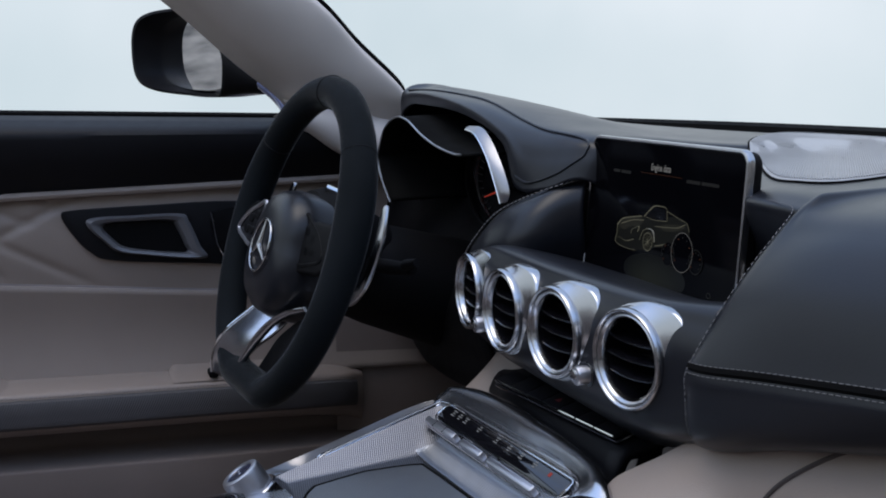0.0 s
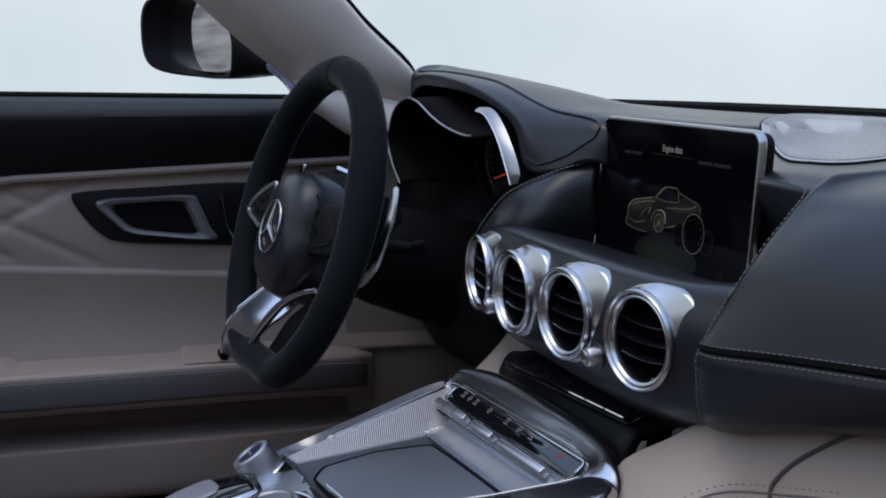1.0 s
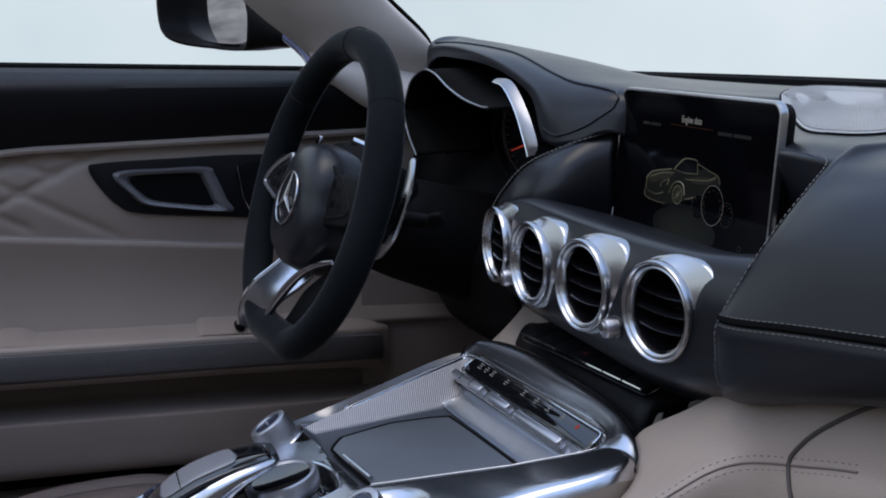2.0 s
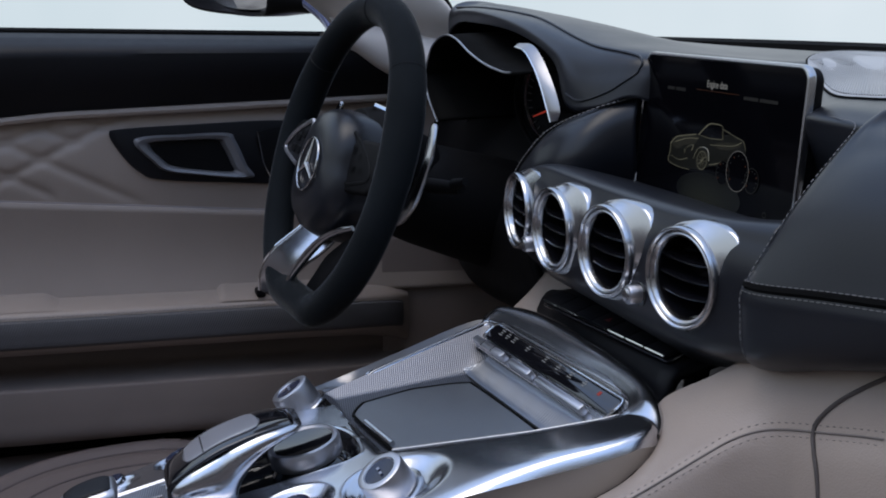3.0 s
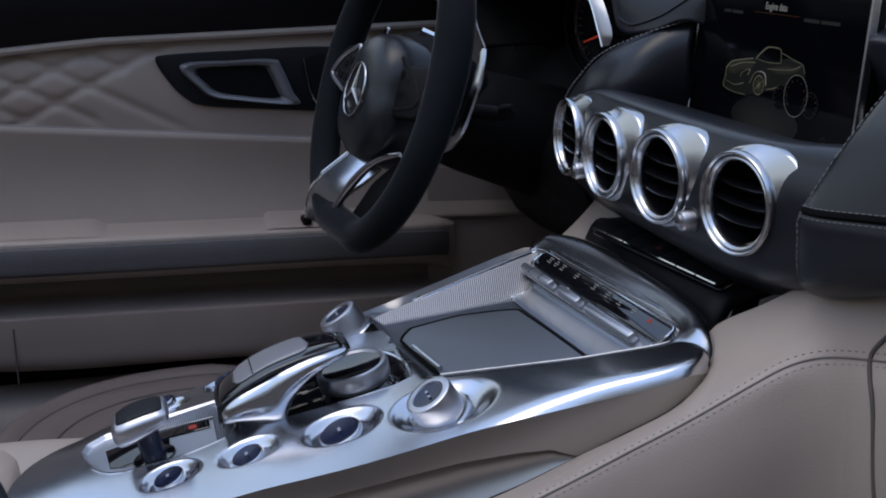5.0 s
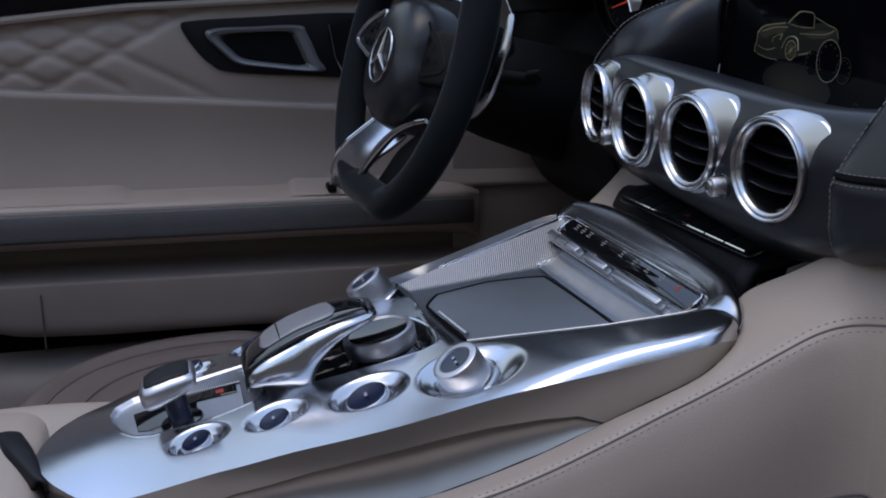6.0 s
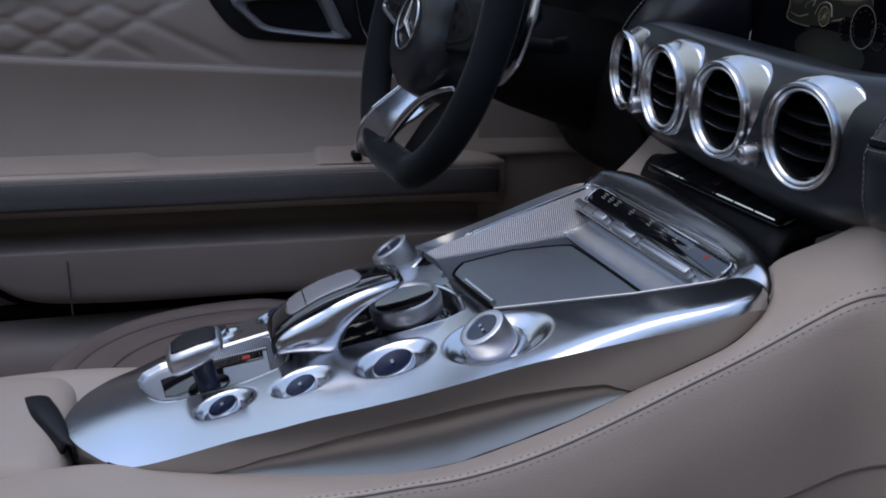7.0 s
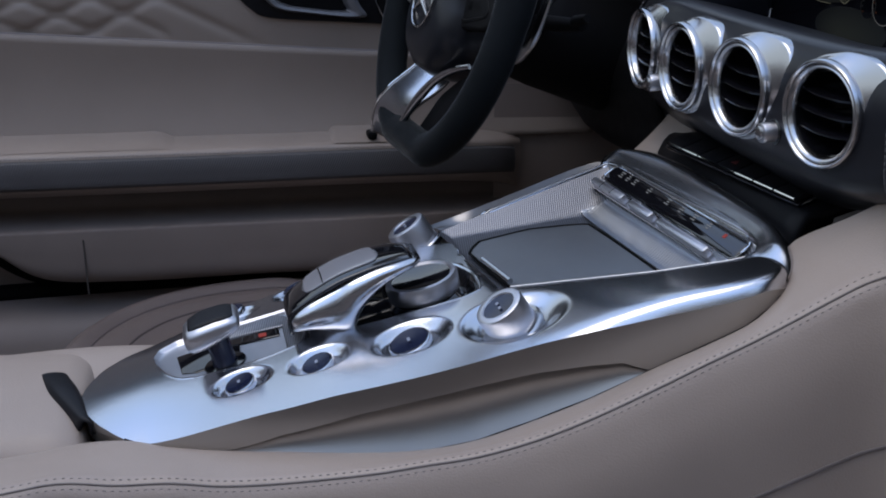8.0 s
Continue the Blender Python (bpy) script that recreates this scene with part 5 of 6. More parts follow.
# shift lever
lever = thing("shift_lever", (0.0, -0.405, plate_z(-0.405) - 0.01), "silver shift lever with black top in the console slot", "shift lever")
LM = seat_matrix(0.011, -0.388, -0.0035)
part("boot_ring", lathe([(0.0165, 0.0), (0.0160, 0.0015), (0.009, 0.002)], 32), GLOSS, lever, "black opening round the stem", place=LM)
part("stem", lathe([(0.0100, 0.0), (0.0088, 0.008), (0.0092, 0.030)], 28), CAP, lever, "dark blue-grey stem", place=LM)
head = []
for y, z, w, hh in ((-0.0290, 0.0335, 0.010, 0.004), (-0.0275, 0.0335, 0.0155, 0.0080), (-0.0240, 0.0338, 0.0180, 0.0100), (-0.016, 0.0350, 0.0195, 0.0110), (-0.004, 0.0370, 0.0198, 0.0100),
                    (0.006, 0.0385, 0.0192, 0.0080), (0.0110, 0.0390, 0.0178, 0.0060), (0.0130, 0.0392, 0.0155, 0.0042), (0.0138, 0.0392, 0.010, 0.002)):
    head.append([(w * (abs(math.cos(a)) ** 0.62) * (1 if math.cos(a) > 0 else -1), y, z + hh * (abs(math.sin(a)) ** 0.72) * (1 if math.sin(a) > 0 else -1)) for a in np.linspace(0, 2 * math.pi, 36, endpoint=False)])
LH = LM @ Matrix.Translation((-0.003, 0.0065, -0.0055)) @ Matrix.Diagonal((1.0, 1.02, 1.0, 1))
part("head", cap_ends(sheet(head, True)), GREYKNOB, lever, "satin silver head", place=LH)
tp = surf([[(-w, y, z - 0.0016), (-w * 0.7, y, z + 0.0001), (w * 0.7, y, z + 0.0001), (w, y, z - 0.0016)]
           for y, z, w in ((-0.0235, 0.0442, 0.0120), (-0.016, 0.0464, 0.0145), (-0.004, 0.0474, 0.0150), (0.006, 0.0469, 0.0145), (0.0105, 0.0452, 0.0125))], 16, 12)
part("top_inlay", sheet(tp), BLACK_TRIM, lever, "black top inlay", solid=0.002, place=LH)
gate = thing("shift_gate", (0.0, -0.395, plate_z(-0.395) - 0.01), "dark shift gate with small red mark in a knurled surround", "shift gate")
GM = Matrix.Translation((0, 0, 0.72 - 0.0038)) @ Matrix(((1, 0, 0, 0), (0, 1, 0, 0), (0, 0.245, 1, 0), (0, 0, 0, 1)))
part("gate_plate", prism([(-0.028, -0.425), (0.006, -0.421), (0.012, -0.410), (0.010, -0.376), (-0.012, -0.376), (-0.030, -0.384)], 0.0012, 0.0005, 1), GLOSS, gate, "glossy black gate", place=GM)
part("gate_slit", prism([(-0.030, -0.384), (-0.016, -0.384), (-0.008, -0.345), (-0.022, -0.345)], 0.0016, 0.0005, 1), GLOSS, gate, place=GM)
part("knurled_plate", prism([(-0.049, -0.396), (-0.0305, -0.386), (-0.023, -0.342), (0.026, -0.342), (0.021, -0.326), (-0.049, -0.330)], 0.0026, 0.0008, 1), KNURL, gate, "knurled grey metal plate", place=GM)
part("red_mark", flat(((-0.0215, -0.361), (-0.0145, -0.361), (-0.0130, -0.355), (-0.0200, -0.355)), 0.0020), DIMRED, gate, "small red mark", place=GM)
part("gate_marks", merged(*[flat(((-0.027 + q * 0.2, -0.384 + q), (-0.018 + q * 0.2, -0.384 + q), (-0.018 + q * 0.2, -0.3832 + q), (-0.027 + q * 0.2, -0.3832 + q)), 0.0020) for q in (0.010, 0.020, 0.036)]), FAINT, gate, place=GM)

# touch pad on its curved rest, over a dial
rest = thing("touchpad_controller", (0, -0.30, plate_z(-0.30)), "curved silver palm rest with dark touch pad over the console", "touchpad controller")
RM = seat_matrix(0.0, -0.285, -0.006)
prof = ((-0.0505, 0.026, 0.026, 0.012), (-0.047, 0.032, 0.032, 0.018), (-0.035, 0.039, 0.036, 0.028), (-0.020, 0.0445, 0.038, 0.046), (-0.008, 0.0475, 0.038, 0.056),
        (0.003, 0.049, 0.038, 0.036), (0.022, 0.0500, 0.037, 0.021), (0.040, 0.0485, 0.034, 0.0135), (0.052, 0.0455, 0.028, 0.009), (0.058, 0.042, 0.019, 0.004))
rr = []
for y, z, w, th in prof:
    low_ = 0.0045 * ease(th / 0.012)                    # the far shoulder lies lower
    rr.append([(w * (1 - 0.35 * max(0.0, -math.sin(a)) * ease((th - 0.024) / 0.03)) * (abs(math.cos(a)) ** 0.55) * (1 if math.cos(a) > 0 else -1), y, z - low_ * ease(0.5 - math.cos(a) * 0.9) - th / 2 + th / 2 * (abs(math.sin(a)) ** 0.75) * (1 if math.sin(a) > 0 else -1)) for a in np.linspace(0, 2 * math.pi, 40, endpoint=False)])
dense = [spline([r[j] for r in rr], 40) for j in range(40)]
part("palm_rest", cap_ends(sheet([list(c) for c in zip(*dense)], True)), SILVER, rest, "satin silver palm rest", place=RM)
tops = surf([[(-w * 0.86, y, z - 0.0070), (-w * 0.45, y, z - 0.0022), (w * 0.45, y, z + 0.0008), (w * 0.86, y, z - 0.0005)] for y, z, w, th in ((-0.0525, 0.016, 0.033, 0), (-0.0495, 0.031, 0.034, 0)) + prof[2:-1]], 30, 16)
part("pad_frame", sheet(tops), GLOSS, rest, "glossy black top", solid=0.003, place=RM)
pads = []
for i in range(24):
    u = 7.5 + 15.5 * i / 23
    j, f = int(u), u - int(u)
    across = [a.lerp(b, f) for a, b in zip(tops[j], tops[j + 1])]
    edge_in = 2.7 + 2.2 * (1 - math.sqrt(max(0, 1 - max(0, abs(i - 11.5) / 11.5 - 0.72) ** 2 / 0.0784)))
    row = []
    for k in range(14):
        v = 1.7 * edge_in + (15 - 2.9 * edge_in) * k / 13
        q, g_ = int(v), v - int(v)
        row.append(across[q].lerp(across[min(q + 1, 15)], g_) + Vector((0, 0, 0.0010)))
    pads.append(row)
part("touch_pad", sheet(pads), PAD, rest, "grey glass touch pad", solid=0.0012, place=RM)
part("pad_split", tube([p + Vector((0, 0, 0.0003)) for p in pads[6]], 0.0006, 5), GLOSS, rest, place=RM)

dial = thing("rotary_dial", (0.0, -0.232, plate_z(-0.232) - 0.012), "flat silver rotary dial with glossy black top", "rotary dial")
DIM = seat_matrix(0.002, -0.229, -0.012)
part("dial_foot", lathe([(0.030, 0.0), (0.030, 0.006), (0.026, 0.010), (0.0, 0.010)], 48), GLOSS, dial, place=DIM)
part("dial_ring", lathe([(0.0245, 0.010), (0.0285, 0.012), (0.0290, 0.022), (0.0275, 0.0255), (0.0250, 0.026), (0.0235, 0.0245)], 56), GREYKNOB, dial, "satin silver dial ring", place=DIM)
part("dial_top", lathe([(0.0238, 0.0245), (0.014, 0.0235), (0.0, 0.0232)], 48), GLOSS, dial, place=DIM)
# glint in the bay, made as a small bright wedge
part("bay_glint", prism([(0.014, -0.004), (0.018, 0.006), (0.022, 0.002), (0.024, -0.006)], 0.003, 0.0006, 1), BRIGHT, dial, "small polished wedge set in the bay as a glint", place=seat_matrix(0.012, -0.282, -0.012))

# ------------------------------------------------------------------ leather tunnel below the console
tunnel = thing("tunnel_cover", (0.1, -0.2, 0.25), "beige leather tunnel cover with stitched seams under the console", "tunnel cover", kind="structure")
# where the leather meets the console or the dashboard, and the seam on its shoulder
EDGE = ((0.066, -0.95, 0.572), (0.066, -0.70, 0.580), (0.062, -0.545, 0.588), (0.060, -0.500, 0.592), (0.074, -0.463, 0.5985), (0.087, -0.430, 0.5965), (0.0995, -0.397, 0.5965),
        (0.1105, -0.356, 0.5965), (0.1225, -0.303, 0.5955), (0.132, -0.261, 0.5975), (0.138, -0.223, 0.604), (0.143, -0.184, 0.617), (0.150, -0.147, 0.633), (0.159, -0.104, 0.656),
        (0.168, -0.073, 0.673), (0.1715, -0.045, 0.687), (0.169, -0.026, 0.7000), (0.163, -0.012, 0.7115), (0.148, -0.001, 0.719), (0.130, 0.009, 0.729), (0.168, 0.022, 0.756), (0.212, 0.034, 0.784), (0.270, 0.050, 0.800), (0.360, 0.072, 0.820), (0.500, 0.100, 0.842), (0.860, 0.180, 0.866))
SEAM = ((0.150, -0.95, 0.586), (0.150, -0.70, 0.595), (0.142, -0.545, 0.604), (0.135, -0.502, 0.604), (0.138, -0.465, 0.600), (0.143, -0.431, 0.6000), (0.149, -0.397, 0.597),
        (0.155, -0.359, 0.5975), (0.165, -0.304, 0.6025), (0.172, -0.267, 0.6085), (0.1795, -0.232, 0.6150), (0.186, -0.195, 0.626), (0.194, -0.160, 0.642), (0.202, -0.120, 0.663),
        (0.207, -0.090, 0.679), (0.212, -0.066, 0.692), (0.216, -0.046, 0.7035), (0.219, -0.029, 0.7135), (0.222, -0.012, 0.7235), (0.226, 0.004, 0.733), (0.233, 0.017, 0.740), (0.246, 0.028, 0.7455), (0.276, 0.038, 0.753), (0.330, 0.050, 0.766), (0.480, 0.085, 0.794), (0.860, 0.155, 0.830))
TUN = []
for (ex, ey, ez), (mx, my, mz) in zip(EDGE, SEAM):
    u = ease((ex - 0.19) / 0.12) if my > 0 else 0.0           # 0 along the console, 1 under the dashboard
    ox, oy = (1 - u), -u
    low_z = 0.6235 + 0.49 * min(my, 0.03) if my > -0.36 else 0.45
    TUN.append([(ex - 0.012 * (1 - u), ey + 0.010 * u, ez - 0.012 * (1 - u)), (ex, ey, ez), (ex + (mx - ex) * 0.35, ey + (my - ey) * 0.35, ez + (mz - ez) * 0.35 + 0.0030), (ex + (mx - ex) * 0.72, ey + (my - ey) * 0.72, ez + (mz - ez) * 0.72 + 0.0030),
                (mx, my, mz), (mx + 0.010 * ox, my + 0.008 * oy, mz - 0.020), (mx + 0.017 * ox, my + 0.013 * oy, mz * 0.5 + low_z * 0.5), (mx + 0.020 * ox, my + 0.015 * oy, low_z),
                (mx + 0.021 * ox, my + 0.016 * oy, low_z - 0.03), (mx + 0.026 * ox, my + 0.030 * oy, 0.26)])
tun_rows = surf(TUN, 260, 82)
part("leather_cover", sheet(tun_rows), BEIGE, tunnel, "beige leather cover")
sv, LJ = 36, 63
# darker brown for seam and stitches: their small shadows put into colour
SEAMTONE = surface("seam_shadow", (0.175, 0.148, 0.135), 0.7)
part("seam", tube([r[sv] + Vector((0.0003, -0.0002, 0.0001)) for r in tun_rows[:238]], 0.0008, 6), SEAMTONE, tunnel)
stitches([r[sv - 2].lerp(r[sv - 3], 0.2) for r in tun_rows[:238]], SEAMTONE, tunnel, r=0.0005, length=0.0022, gap=0.0030, lift=(0.0001, 0.0, 0.0))
stitches([r[sv + 2].lerp(r[sv + 3], 0.0) for r in tun_rows[:238]], SEAMTONE, tunnel, r=0.0004, length=0.0022, gap=0.0030, lift=(0.0001, 0.0, 0.0))
cross = spline([tun_rows[237][9], tun_rows[234][16], tun_rows[230][24], tun_rows[227][31], tun_rows[226][36], tun_rows[227][42], tun_rows[229][48], tun_rows[234][60], tun_rows[239][70]], 50)
part("panel_joint", tube([p + Vector((0.0003, -0.0004, 0.0001)) for p in cross], 0.0015, 6), surface("joint_brown", (0.075, 0.062, 0.058), 0.7), tunnel)
# soft shade of the lower crease, drawn as a thin dark tube
part("crease_line", tube([r[LJ] + Vector((0.0002, -0.0001, 0)) for r in tun_rows[60:250]], 0.0015, 6), surface("crease_shadow", (0.12, 0.10, 0.095), 0.7), tunnel)
# left flank of the tunnel, towards the driver
lf = surf([[(-0.04, -0.95, 0.555), (-0.13, -0.95, 0.56), (-0.17, -0.95, 0.48), (-0.18, -0.95, 0.26)],
           [(-0.04, -0.53, 0.58), (-0.13, -0.53, 0.585), (-0.18, -0.53, 0.50), (-0.19, -0.53, 0.26)],
           [(-0.115, -0.30, 0.57), (-0.16, -0.30, 0.56), (-0.19, -0.30, 0.50), (-0.20, -0.30, 0.26)],
           [(-0.14, -0.10, 0.64), (-0.18, -0.10, 0.63), (-0.21, -0.10, 0.56), (-0.22, -0.10, 0.26)],
           [(-0.150, 0.02, 0.70), (-0.20, 0.02, 0.715), (-0.225, 0.03, 0.64), (-0.24, 0.03, 0.26)],
           [(-0.150, 0.07, 0.74), (-0.185, 0.055, 0.762), (-0.215, 0.09, 0.70), (-0.25, 0.10, 0.26)]], 60, 24)
part("driver_flank", sheet(lf), BEIGE, tunnel, "beige leather flank beside the driver")

# armrest box behind the console
arm = thing("armrest_lid", (0, -0.7, 0.55), "beige leather armrest lid with dark pull tab", "armrest")
ar = surf([[(-0.125, y, 0.555), (-0.122, y, 0.588 + dz), (-0.05, y, 0.602 + dz), (0.03, y, 0.600 + dz), (0.055, y, 0.590 + dz), (0.062, y, 0.572)]
           for y, dz in ((-0.95, 0.012), (-0.80, 0.010), (-0.65, 0.004), (-0.54, -0.002), (-0.505, -0.006), (-0.492, -0.020), (-0.488, -0.060))], 48, 30)
part("lid_pad", sheet(ar), BEIGE, arm, "smooth beige leather lid")
part("lid_gap", tube([r[25] + Vector((0, 0, 0.0005)) for r in ar], 0.0012, 6), RUBBER, arm)
part("pad_seam", tube([ar[34][j] + Vector((0, 0.012 * (j / 14 - 1) ** 2 - 0.012, 0.0006)) for j in range(4, 20)], 0.0008, 5), THREAD_B, arm)
tabm = Matrix.Translation((0.0, -0.507, 0.596)) @ pose(0, 0, 0, 0, 0, 12)
tb = surf([[(-0.054, -0.018, -0.006), (-0.052, -0.012, 0.004), (-0.048, 0.004, 0.004), (-0.049, 0.010, -0.006)],
           [(-0.012, -0.014, -0.004), (-0.010, -0.006, 0.008), (-0.008, 0.009, 0.006), (-0.007, 0.011, -0.006)],
           [(0.036, 0.002, -0.006), (0.038, 0.006, 0.002), (0.041, 0.012, 0.001), (0.042, 0.014, -0.008)]], 20, 12)
part("pull_tab", sheet(tb), BLACK_TRIM, arm, "dark pull tab", solid=0.003, place=tabm)

# ------------------------------------------------------------------ driver's seat
seat = thing("driver_seat", (-0.38, -0.7, 0.26), "grey-brown leather driver seat cushion with curved seams", "car seat")
def cushion_ring(f, z, p=2.2):
    out = []
    for a in np.linspace(0, 2 * math.pi, 90, endpoint=False):
        c, s_ = math.cos(a), math.sin(a)
        r = (abs(c) ** p + abs(s_) ** p) ** (-1 / p) * f
        out.append(Vector((-0.375 + 0.245 * r * c, -0.325 + 0.250 * r * s_, z - 0.05 * max(0, r * s_ - 0.1))))
    return out


part("cushion", sheet([cushion_ring(f, z) for f, z in ((0.96, 0.30), (1.0, 0.36), (1.015, 0.41), (1.005, 0.437), (0.975, 0.453), (0.94, 0.459), (0.90, 0.4585), (0.86, 0.452), (0.80, 0.455), (0.74, 0.456), (0.70, 0.450), (0.60, 0.449), (0.40, 0.445), (0.05, 0.443))], True), SEATMAT, seat, "leather seat cushion")
for f, z in ((0.865, 0.4522), (0.705, 0.4505)):
    part("seat_seam", tube(cushion_ring(f, z), 0.0017, 6, True), surface("seat_thread", (0.10, 0.08, 0.078), 0.8), seat)
sb = bmesh.new(); bmesh.ops.create_cube(sb, size=1.0)
part("seat_base", moved(sb, Matrix.Translation((-0.375, -0.325, 0.285)) @ Matrix.Diagonal((0.36, 0.36, 0.06, 1))), DARK, seat)

# ------------------------------------------------------------------ driver's door
door = thing("door_1", (-0.68, -0.3, 0.45), "driver's door with beige leather panel, quilting and black upper trim", "car door", kind="structure")
DX = -0.665


def belt_z(y):
    return 0.966 - 0.020 * (y + 0.07)


def line1(y):
    return 0.888 + 0.030 * y - 0.06 * max(0, -y - 0.42)


def line2(y):
    return 0.728 - 0.085 * y


def arm_z(y):
    return 0.630 - 0.022 * y


def quilt(y, z):
    """Depth of the quilting seams: two crossing sets of lines, of which one line runs on towards the handle."""
    if z < line2(y):
        return 0.0
    u, v = z - 0.52 * y, z + 0.52 * y
    a, b = (u - 1.0870) / 0.0418, (v - 0.5935) / 0.0405
    ka, kb = round(a), round(b)
    depth = 0.0
    if ka >= -1:
        depth += math.exp(-(abs(a - ka) * 0.037 / 0.0062) ** 2)
    if kb == 0:
        on = ease((-y - 0.27) / 0.10)
    elif kb == -1:
        on = ease((-y - 0.415) / 0.02)
    else:
        on = ease((u - 1.030) / 0.02)
    depth += on * math.exp(-(abs(b - kb) * 0.036 / 0.0062) ** 2)
    return -0.0034 * min(1.3, depth)


def strip_rows(lo, hi, bulge, ny, nz, y0=-0.95, y1=0.15):
    rows = []
    for y in np.linspace(y0, y1, ny):
        a, b = lo(y), hi(y)
        rows.append([(DX + bulge(y, k / (nz - 1), a + (b - a) * k / (nz - 1)), y, a + (b - a) * k / (nz - 1)) for k in range(nz)])
    return rows


part("upper_trim", sheet(strip_rows(line1, belt_z, lambda y, f, z: 0.012 + 0.028 * math.sin(math.pi * min(1, f * 0.72)) - 0.045 * max(0, f - 0.8) * 5 * f, 40, 18)), BLACK_TRIM, door, "black leather upper trim", solid=0.008)
part("window_slot", tube([(DX - 0.03, y, belt_z(y) - 0.004) for y in np.linspace(-0.95, 0.1, 20)], 0.010, 8), RUBBER, door)
part("trim_roll", tube([(DX + 0.013, y, line1(y) - 0.002) for y in np.linspace(-0.95, 0.15, 40)], 0.005, 8), BEIGE, door)


HANDLE = [(-0.352, 0.849), (-0.338, 0.822), (-0.318, 0.800), (-0.292, 0.789), (-0.20, 0.781), (-0.06, 0.773), (-0.03, 0.80), (-0.04, 0.850), (-0.14, 0.860), (-0.25, 0.858), (-0.335, 0.855)]


def quilted(y, f, z):
    return 0.004 + 0.006 * math.sin(math.pi * f) + quilt(y, z)


part("quilted_panel", sheet(strip_rows(line2, line1, quilted, 300, 46)), BEIGE, door, "beige leather with diamond quilting")
part("panel_seam", tube([(DX + 0.004, y, line2(y)) for y in np.linspace(-0.95, 0.15, 50)], 0.0018, 6), THREAD_B, door)
part("middle_panel", sheet(strip_rows(lambda y: arm_z(y) - 0.01, line2, lambda y, f, z: 0.004 - 0.010 * math.sin(math.pi * f), 50, 18)), BEIGE, door, "smooth beige leather panel", solid=0.006)
# armrest
asec = []
for y, out, dz in ((-0.95, 0.060, 0), (-0.70, 0.064, 0), (-0.40, 0.064, 0), (-0.18, 0.060, 0), (-0.06, 0.054, -0.002), (0.00, 0.040, -0.006), (0.035, 0.012, -0.016)):
    z = arm_z(y) + dz
    asec.append([(DX - 0.002, y, z + 0.004), (DX + out * 0.45, y, z + 0.002), (DX + out * 0.9, y, z - 0.002), (DX + out, y, z - 0.012), (DX + out + 0.002, y, z - 0.030),
                 (DX + out - 0.002, y, z - 0.048), (DX + out * 0.55, y, z - 0.062), (DX - 0.004, y, z - 0.072)])
arm_rows = surf(asec, 90, 56)
part("armrest", sheet(arm_rows), BEIGE, door, "beige leather armrest")
part("armrest_band", sheet([[p + Vector((0.0022 if 23 < k < 37 else -0.001, 0, 0)) for k, p in enumerate(r) if 22 <= k <= 38] for r in arm_rows[12:84]]), BAND, door, "grey woven trim band", solid=0.002)
stitches([r[21] + Vector((0.001, 0, 0.001)) for r in arm_rows[:84]], THREAD, door)
for ys in ((-0.95, -0.80, -0.60, -0.480, -0.445, -0.424), (-0.228, -0.220, -0.20, -0.16, -0.12, -0.05)):
    last = 5 if ys[0] < -0.9 else 0
    pz = surf([[(DX - 0.004, y, arm_z(y) + 0.004 + 0.010 * k), (DX + 0.010, y, arm_z(y) + 0.003 + 0.009 * k), (DX + 0.030, y, arm_z(y) + 0.002 + 0.005 * k), (DX + 0.056, y, arm_z(y) - 0.0015 + 0.001 * k)]
               for y, k in zip(ys, [0.0 if i == last else 0.75 for i in range(6)])], 50, 16)
    part("armrest_shoulder", sheet(pz), BEIGE, door, "raised padded armrest shoulder")
part("window_switch", prism(round_rect(0.022, 0.012, 0.003), 0.010, 0.003, 2), DARK, door, "black window switch", place=Matrix.Translation((DX + 0.045, -0.175, arm_z(-0.17) + 0.002)))
# lower part: recess, ledge and pocket
lows = []
for y, cut in ((-0.76, 0.0), (-0.71, 0.5), (-0.66, 0.9), (-0.60, 1.0), (-0.50, 1), (-0.35, 1), (-0.20, 1), (-0.05, 0.9), (0.05, 0.6), (0.14, 0.2)):
    z = arm_z(y) + 0.015
    up = 0.062 * ease((-y - 0.57) / 0.12)
    lows.append([(DX - 0.004, y, z - 0.066), (DX - 0.018, y, z - 0.072), (DX - 0.026, y, z - 0.084), (DX - 0.024, y, z - 0.098), (DX - 0.016, y, z - 0.1105), (DX + 0.004 * cut, y, z - 0.1140), (DX + 0.030 * cut, y, z - 0.1148),
                 (DX + 0.052 * cut, y, z - 0.1155), (DX + 0.0575 * cut, y, z - 0.1165), (DX + 0.0600 * cut, y, z - 0.1195), (DX + 0.060 * cut, y, z - 0.150 + up * 0.3), (DX + 0.055 * cut, y, z - 0.182 + up * 0.8), (DX + 0.03 * cut, y, z - 0.196 + up), (DX - 0.02, y, z - 0.200 + up)])
# darker beige than the leather above: dimness low on the door put into colour
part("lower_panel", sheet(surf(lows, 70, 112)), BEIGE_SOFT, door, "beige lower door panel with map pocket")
part("pocket_joint", tube([(DX + 0.0615, -0.545, arm_z(-0.5) - d) for d in (0.112, 0.125, 0.15, 0.185)], 0.0010, 6), surface("door_joint", (0.07, 0.06, 0.055), 0.8), door)
part("pocket_step", prism(round_rect(0.20, 0.012, 0.004), 0.02, 0.003, 2), BEIGE_SOFT, door, place=Matrix.Translation((DX + 0.012, -0.62, arm_z(-0.62) - 0.108)) @ pose(0, 0, 0, 90, 0, 90))
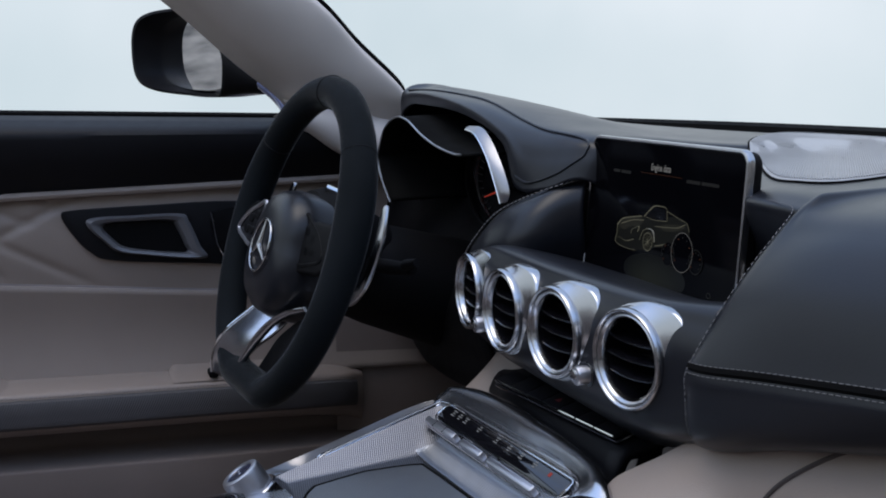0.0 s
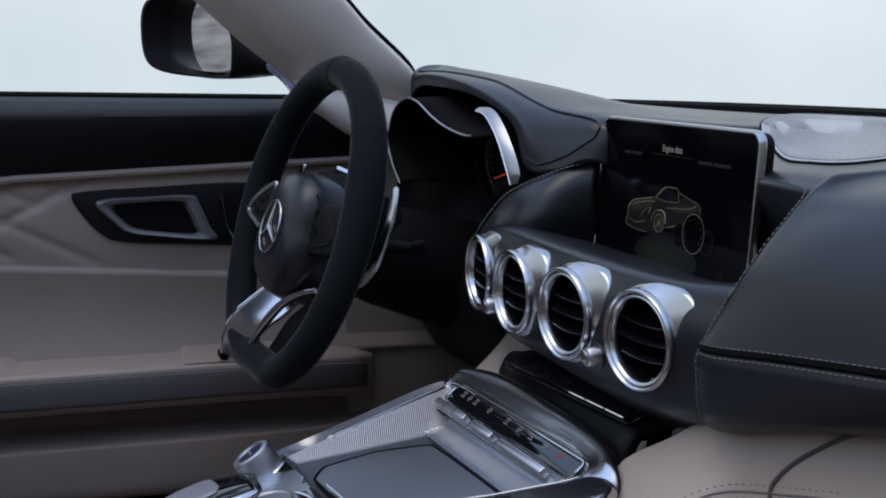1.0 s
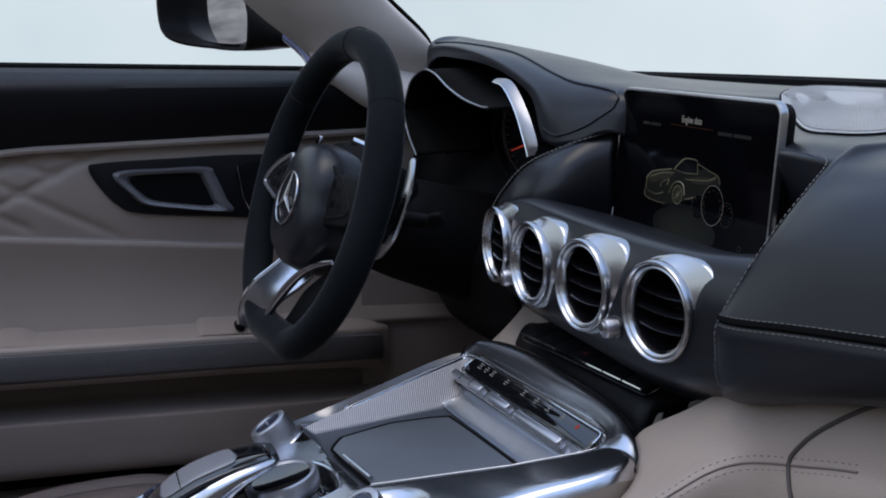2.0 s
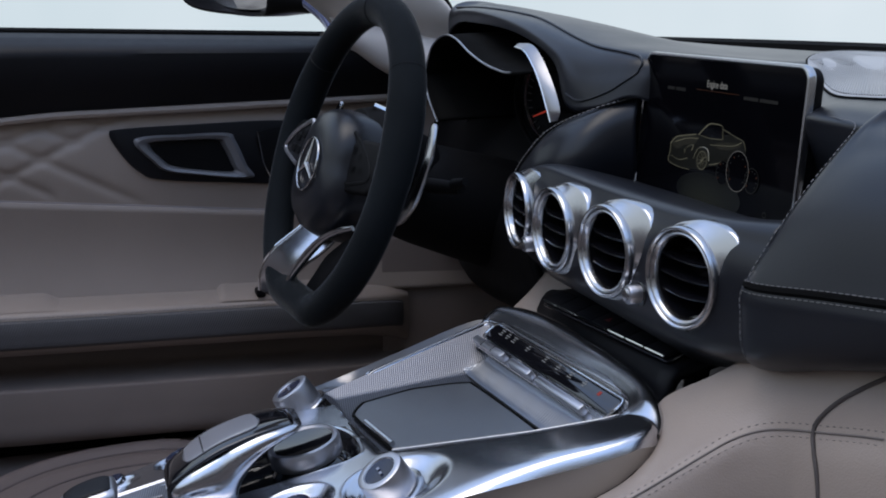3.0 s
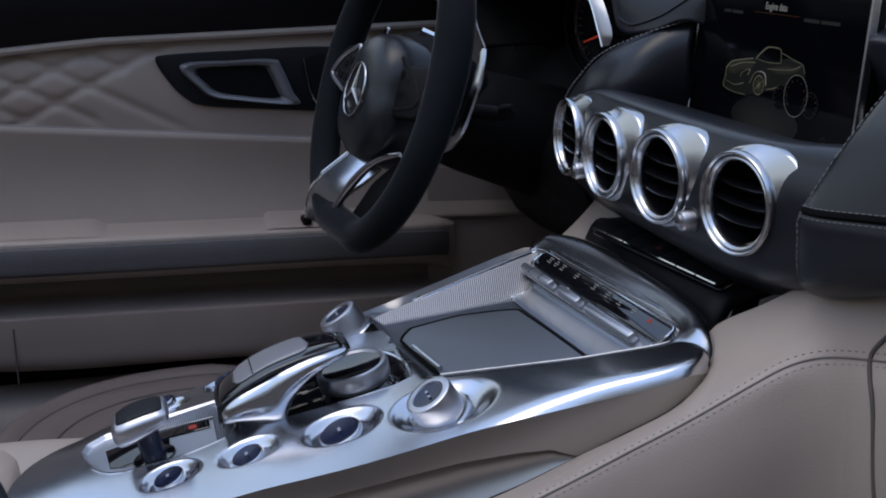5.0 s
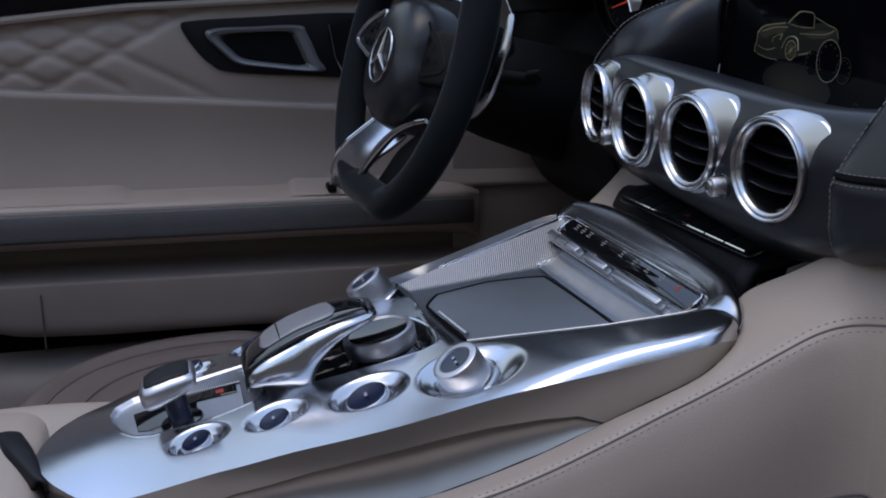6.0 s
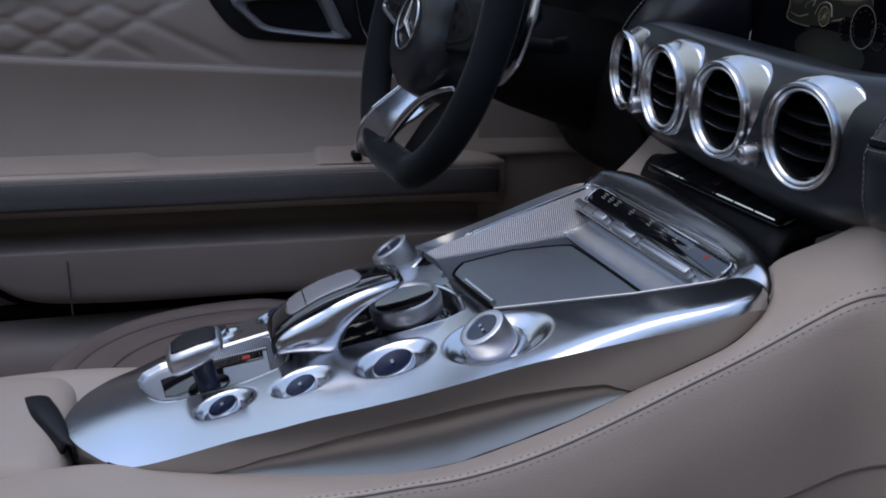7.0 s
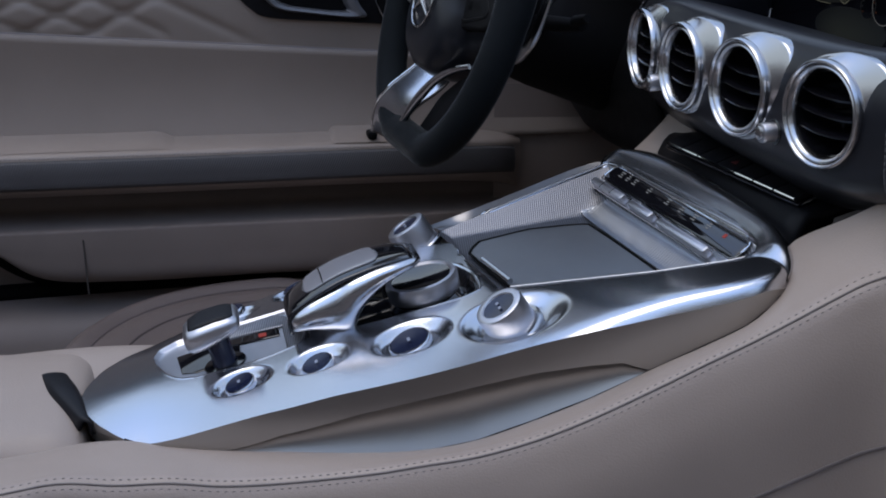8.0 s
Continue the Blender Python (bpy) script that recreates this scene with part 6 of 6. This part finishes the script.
fwd = surf([[(DX - 0.006, y, 0.76), (DX + 0.002, y, 0.68), (DX + 0.004, y, 0.58), (DX - 0.004, y, 0.48), (DX - 0.02, y, 0.40)] for y in (0.0, 0.10, 0.22, 0.40)], 20, 20)
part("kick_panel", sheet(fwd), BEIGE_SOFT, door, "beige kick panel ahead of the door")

# seal along the foot of the door, and the body side behind it
seal_path = spline([(-0.684, 0.16, 0.445), (-0.684, -0.20, 0.440), (-0.684, -0.43, 0.440), (-0.684, -0.58, 0.448), (-0.684, -0.645, 0.472), (-0.684, -0.680, 0.515), (-0.684, -0.70, 0.58), (-0.684, -0.71, 0.75), (-0.684, -0.72, 0.94)], 80)
part("door_seal", tube(seal_path, 0.007, 10), RUBBER, door, "black rubber door seal")
bs = surf([[(-0.722, y, 0.38), (-0.718, y, 0.46), (-0.716, y, 0.60), (-0.716, y, 0.80), (-0.725, y, 0.93)] for y in (-1.2, -0.9, -0.7, -0.4, 0.0, 0.2)], 24, 24)
part("body_side", sheet(bs), BEIGE_SOFT, sill, "beige lined body side", solid=0.01)

# inner handle on its dark panel
def door_face(pts, n=60):
    """An outline of (y, z) on the door, as local x, y seen from inside."""
    return [(p.x, p.y) for p in spline([(y, z, 0) for y, z in pts], n, True)]


HM = Matrix(((0, 0, 1, DX + 0.008), (1, 0, 0, 0), (0, 1, 0, 0), (0, 0, 0, 1)))
part("handle_panel", prism(door_face(HANDLE), 0.006, 0.0025, 2), BLACK_TRIM, door, "dark handle surround", place=HM)
HO = [(-0.322, 0.842), (-0.300, 0.812), (-0.285, 0.801), (-0.255, 0.7955), (-0.178, 0.787), (-0.183, 0.805), (-0.196, 0.836), (-0.206, 0.846), (-0.26, 0.846)]
HI = [(-0.300, 0.834), (-0.288, 0.816), (-0.276, 0.8075), (-0.250, 0.802), (-0.204, 0.797), (-0.204, 0.806), (-0.214, 0.829), (-0.222, 0.8365), (-0.26, 0.8375)]
oo, ii = door_face(HO), door_face(HI)
hr = [[(x, y, z) for x, y in o] for o, z in ((oo, 0.004), (oo, 0.011), ([((a[0] * 3 + b[0]) / 4, (a[1] * 3 + b[1]) / 4) for a, b in zip(oo, ii)], 0.015), ([((a[0] + b[0] * 2) / 3, (a[1] + b[1] * 2) / 3) for a, b in zip(oo, ii)], 0.013), (ii, 0.004), (ii, -0.002))]
part("door_handle", sheet(hr, True), HANDLE_GREY, door, "satin silver door handle", place=HM)
part("handle_recess", prism(ii, 0.002, 0.0, 1, 0.0055), DARK, door, place=HM)
part("seat_switch", prism(door_face([(-0.165, 0.846), (-0.158, 0.800), (-0.150, 0.786), (-0.10, 0.785), (-0.09, 0.846)], 40), 0.006, 0.002, 2, 0.003), DARK, door, "dark seat memory switch", place=HM)
part("switch_edge", tube([(-0.167, 0.847, 0.0085), (-0.160, 0.805, 0.0085), (-0.151, 0.786, 0.0085)], 0.0013, 6), CHROME, door, place=HM)

# ------------------------------------------------------------------ side mirror
mirror = thing("side_mirror", (-1.05, -0.05, 0.96), "black and blue door mirror with glass", "side mirror")
MM = Matrix.Translation((-1.10, -0.098, 1.056)) @ pose(0, 0, 0, 90, 0, 28)     # local z points back to the driver
mo = [(-0.108, 0.020), (-0.094, 0.054), (-0.055, 0.072), (0.010, 0.076), (0.070, 0.068), (0.096, 0.044), (0.100, -0.030), (0.086, -0.062), (0.02, -0.068), (-0.06, -0.060), (-0.100, -0.034)]
mo = [(p.x, p.y) for p in spline([(x, y, 0) for x, y in mo], 56, True)]
shell = [[(x * f, y * f, z + 0.05 * ease((0.02 - x) / 0.12) * (1 if z > 0 else 0.4)) for x, y in mo] for f, z in ((0.93, 0.030), (0.985, 0.030), (1.0, 0.022), (1.0, -0.02), (0.97, -0.055), (0.86, -0.085), (0.6, -0.105), (0.2, -0.112))]
part("housing", sheet([[(x * 0.86, y * 0.84, 0.02) for x, y in mo]] + shell, True), BLACK_TRIM, mirror, "black housing", place=MM)
part("lower_shell", sheet([[(x * f * 1.004, y * f * 1.004 - 0.001, z) for x, y in mo if y < -0.035] for f, z in ((1.0, 0.024), (1.0, -0.02), (0.97, -0.055), (0.86, -0.085))]), BLUE, mirror, "blue painted lower shell", place=MM, solid=0.002)
part("mirror_glass", prism([(x * 0.88, y * 0.86) for x, y in mo], 0.004, 0.001, 1, 0.0275), MIRROR, mirror, place=MM)
foot = surf([[(-1.02, -0.100, 1.085), (-0.99, -0.100, 1.085), (-0.96, -0.100, 1.04), (-0.97, -0.102, 0.992), (-1.02, -0.102, 0.990)],
             [(-1.00, -0.055, 1.050), (-0.97, -0.055, 1.050), (-0.94, -0.055, 1.02), (-0.95, -0.060, 0.996), (-1.00, -0.060, 0.994)],
             [(-0.98, -0.012, 1.010), (-0.95, -0.012, 1.010), (-0.92, -0.012, 1.00), (-0.93, -0.014, 0.992), (-0.98, -0.014, 0.990)],
             [(-0.90, 0.010, 1.000), (-0.87, 0.010, 1.000), (-0.84, 0.010, 0.992), (-0.85, 0.008, 0.982), (-0.90, 0.008, 0.980)]], 24, 20)
part("mirror_foot", sheet(foot), DARK, mirror, "black mirror foot", solid=0.008)
part("foot_cover", tube(spline([(-0.86, -0.055, 1.012), (-0.82, -0.036, 0.992), (-0.79, -0.026, 0.970), (-0.77, -0.022, 0.945)], 14), [0.012 + 0.0006 * i for i in range(14)], 12), BLUE, mirror, "blue foot cover")
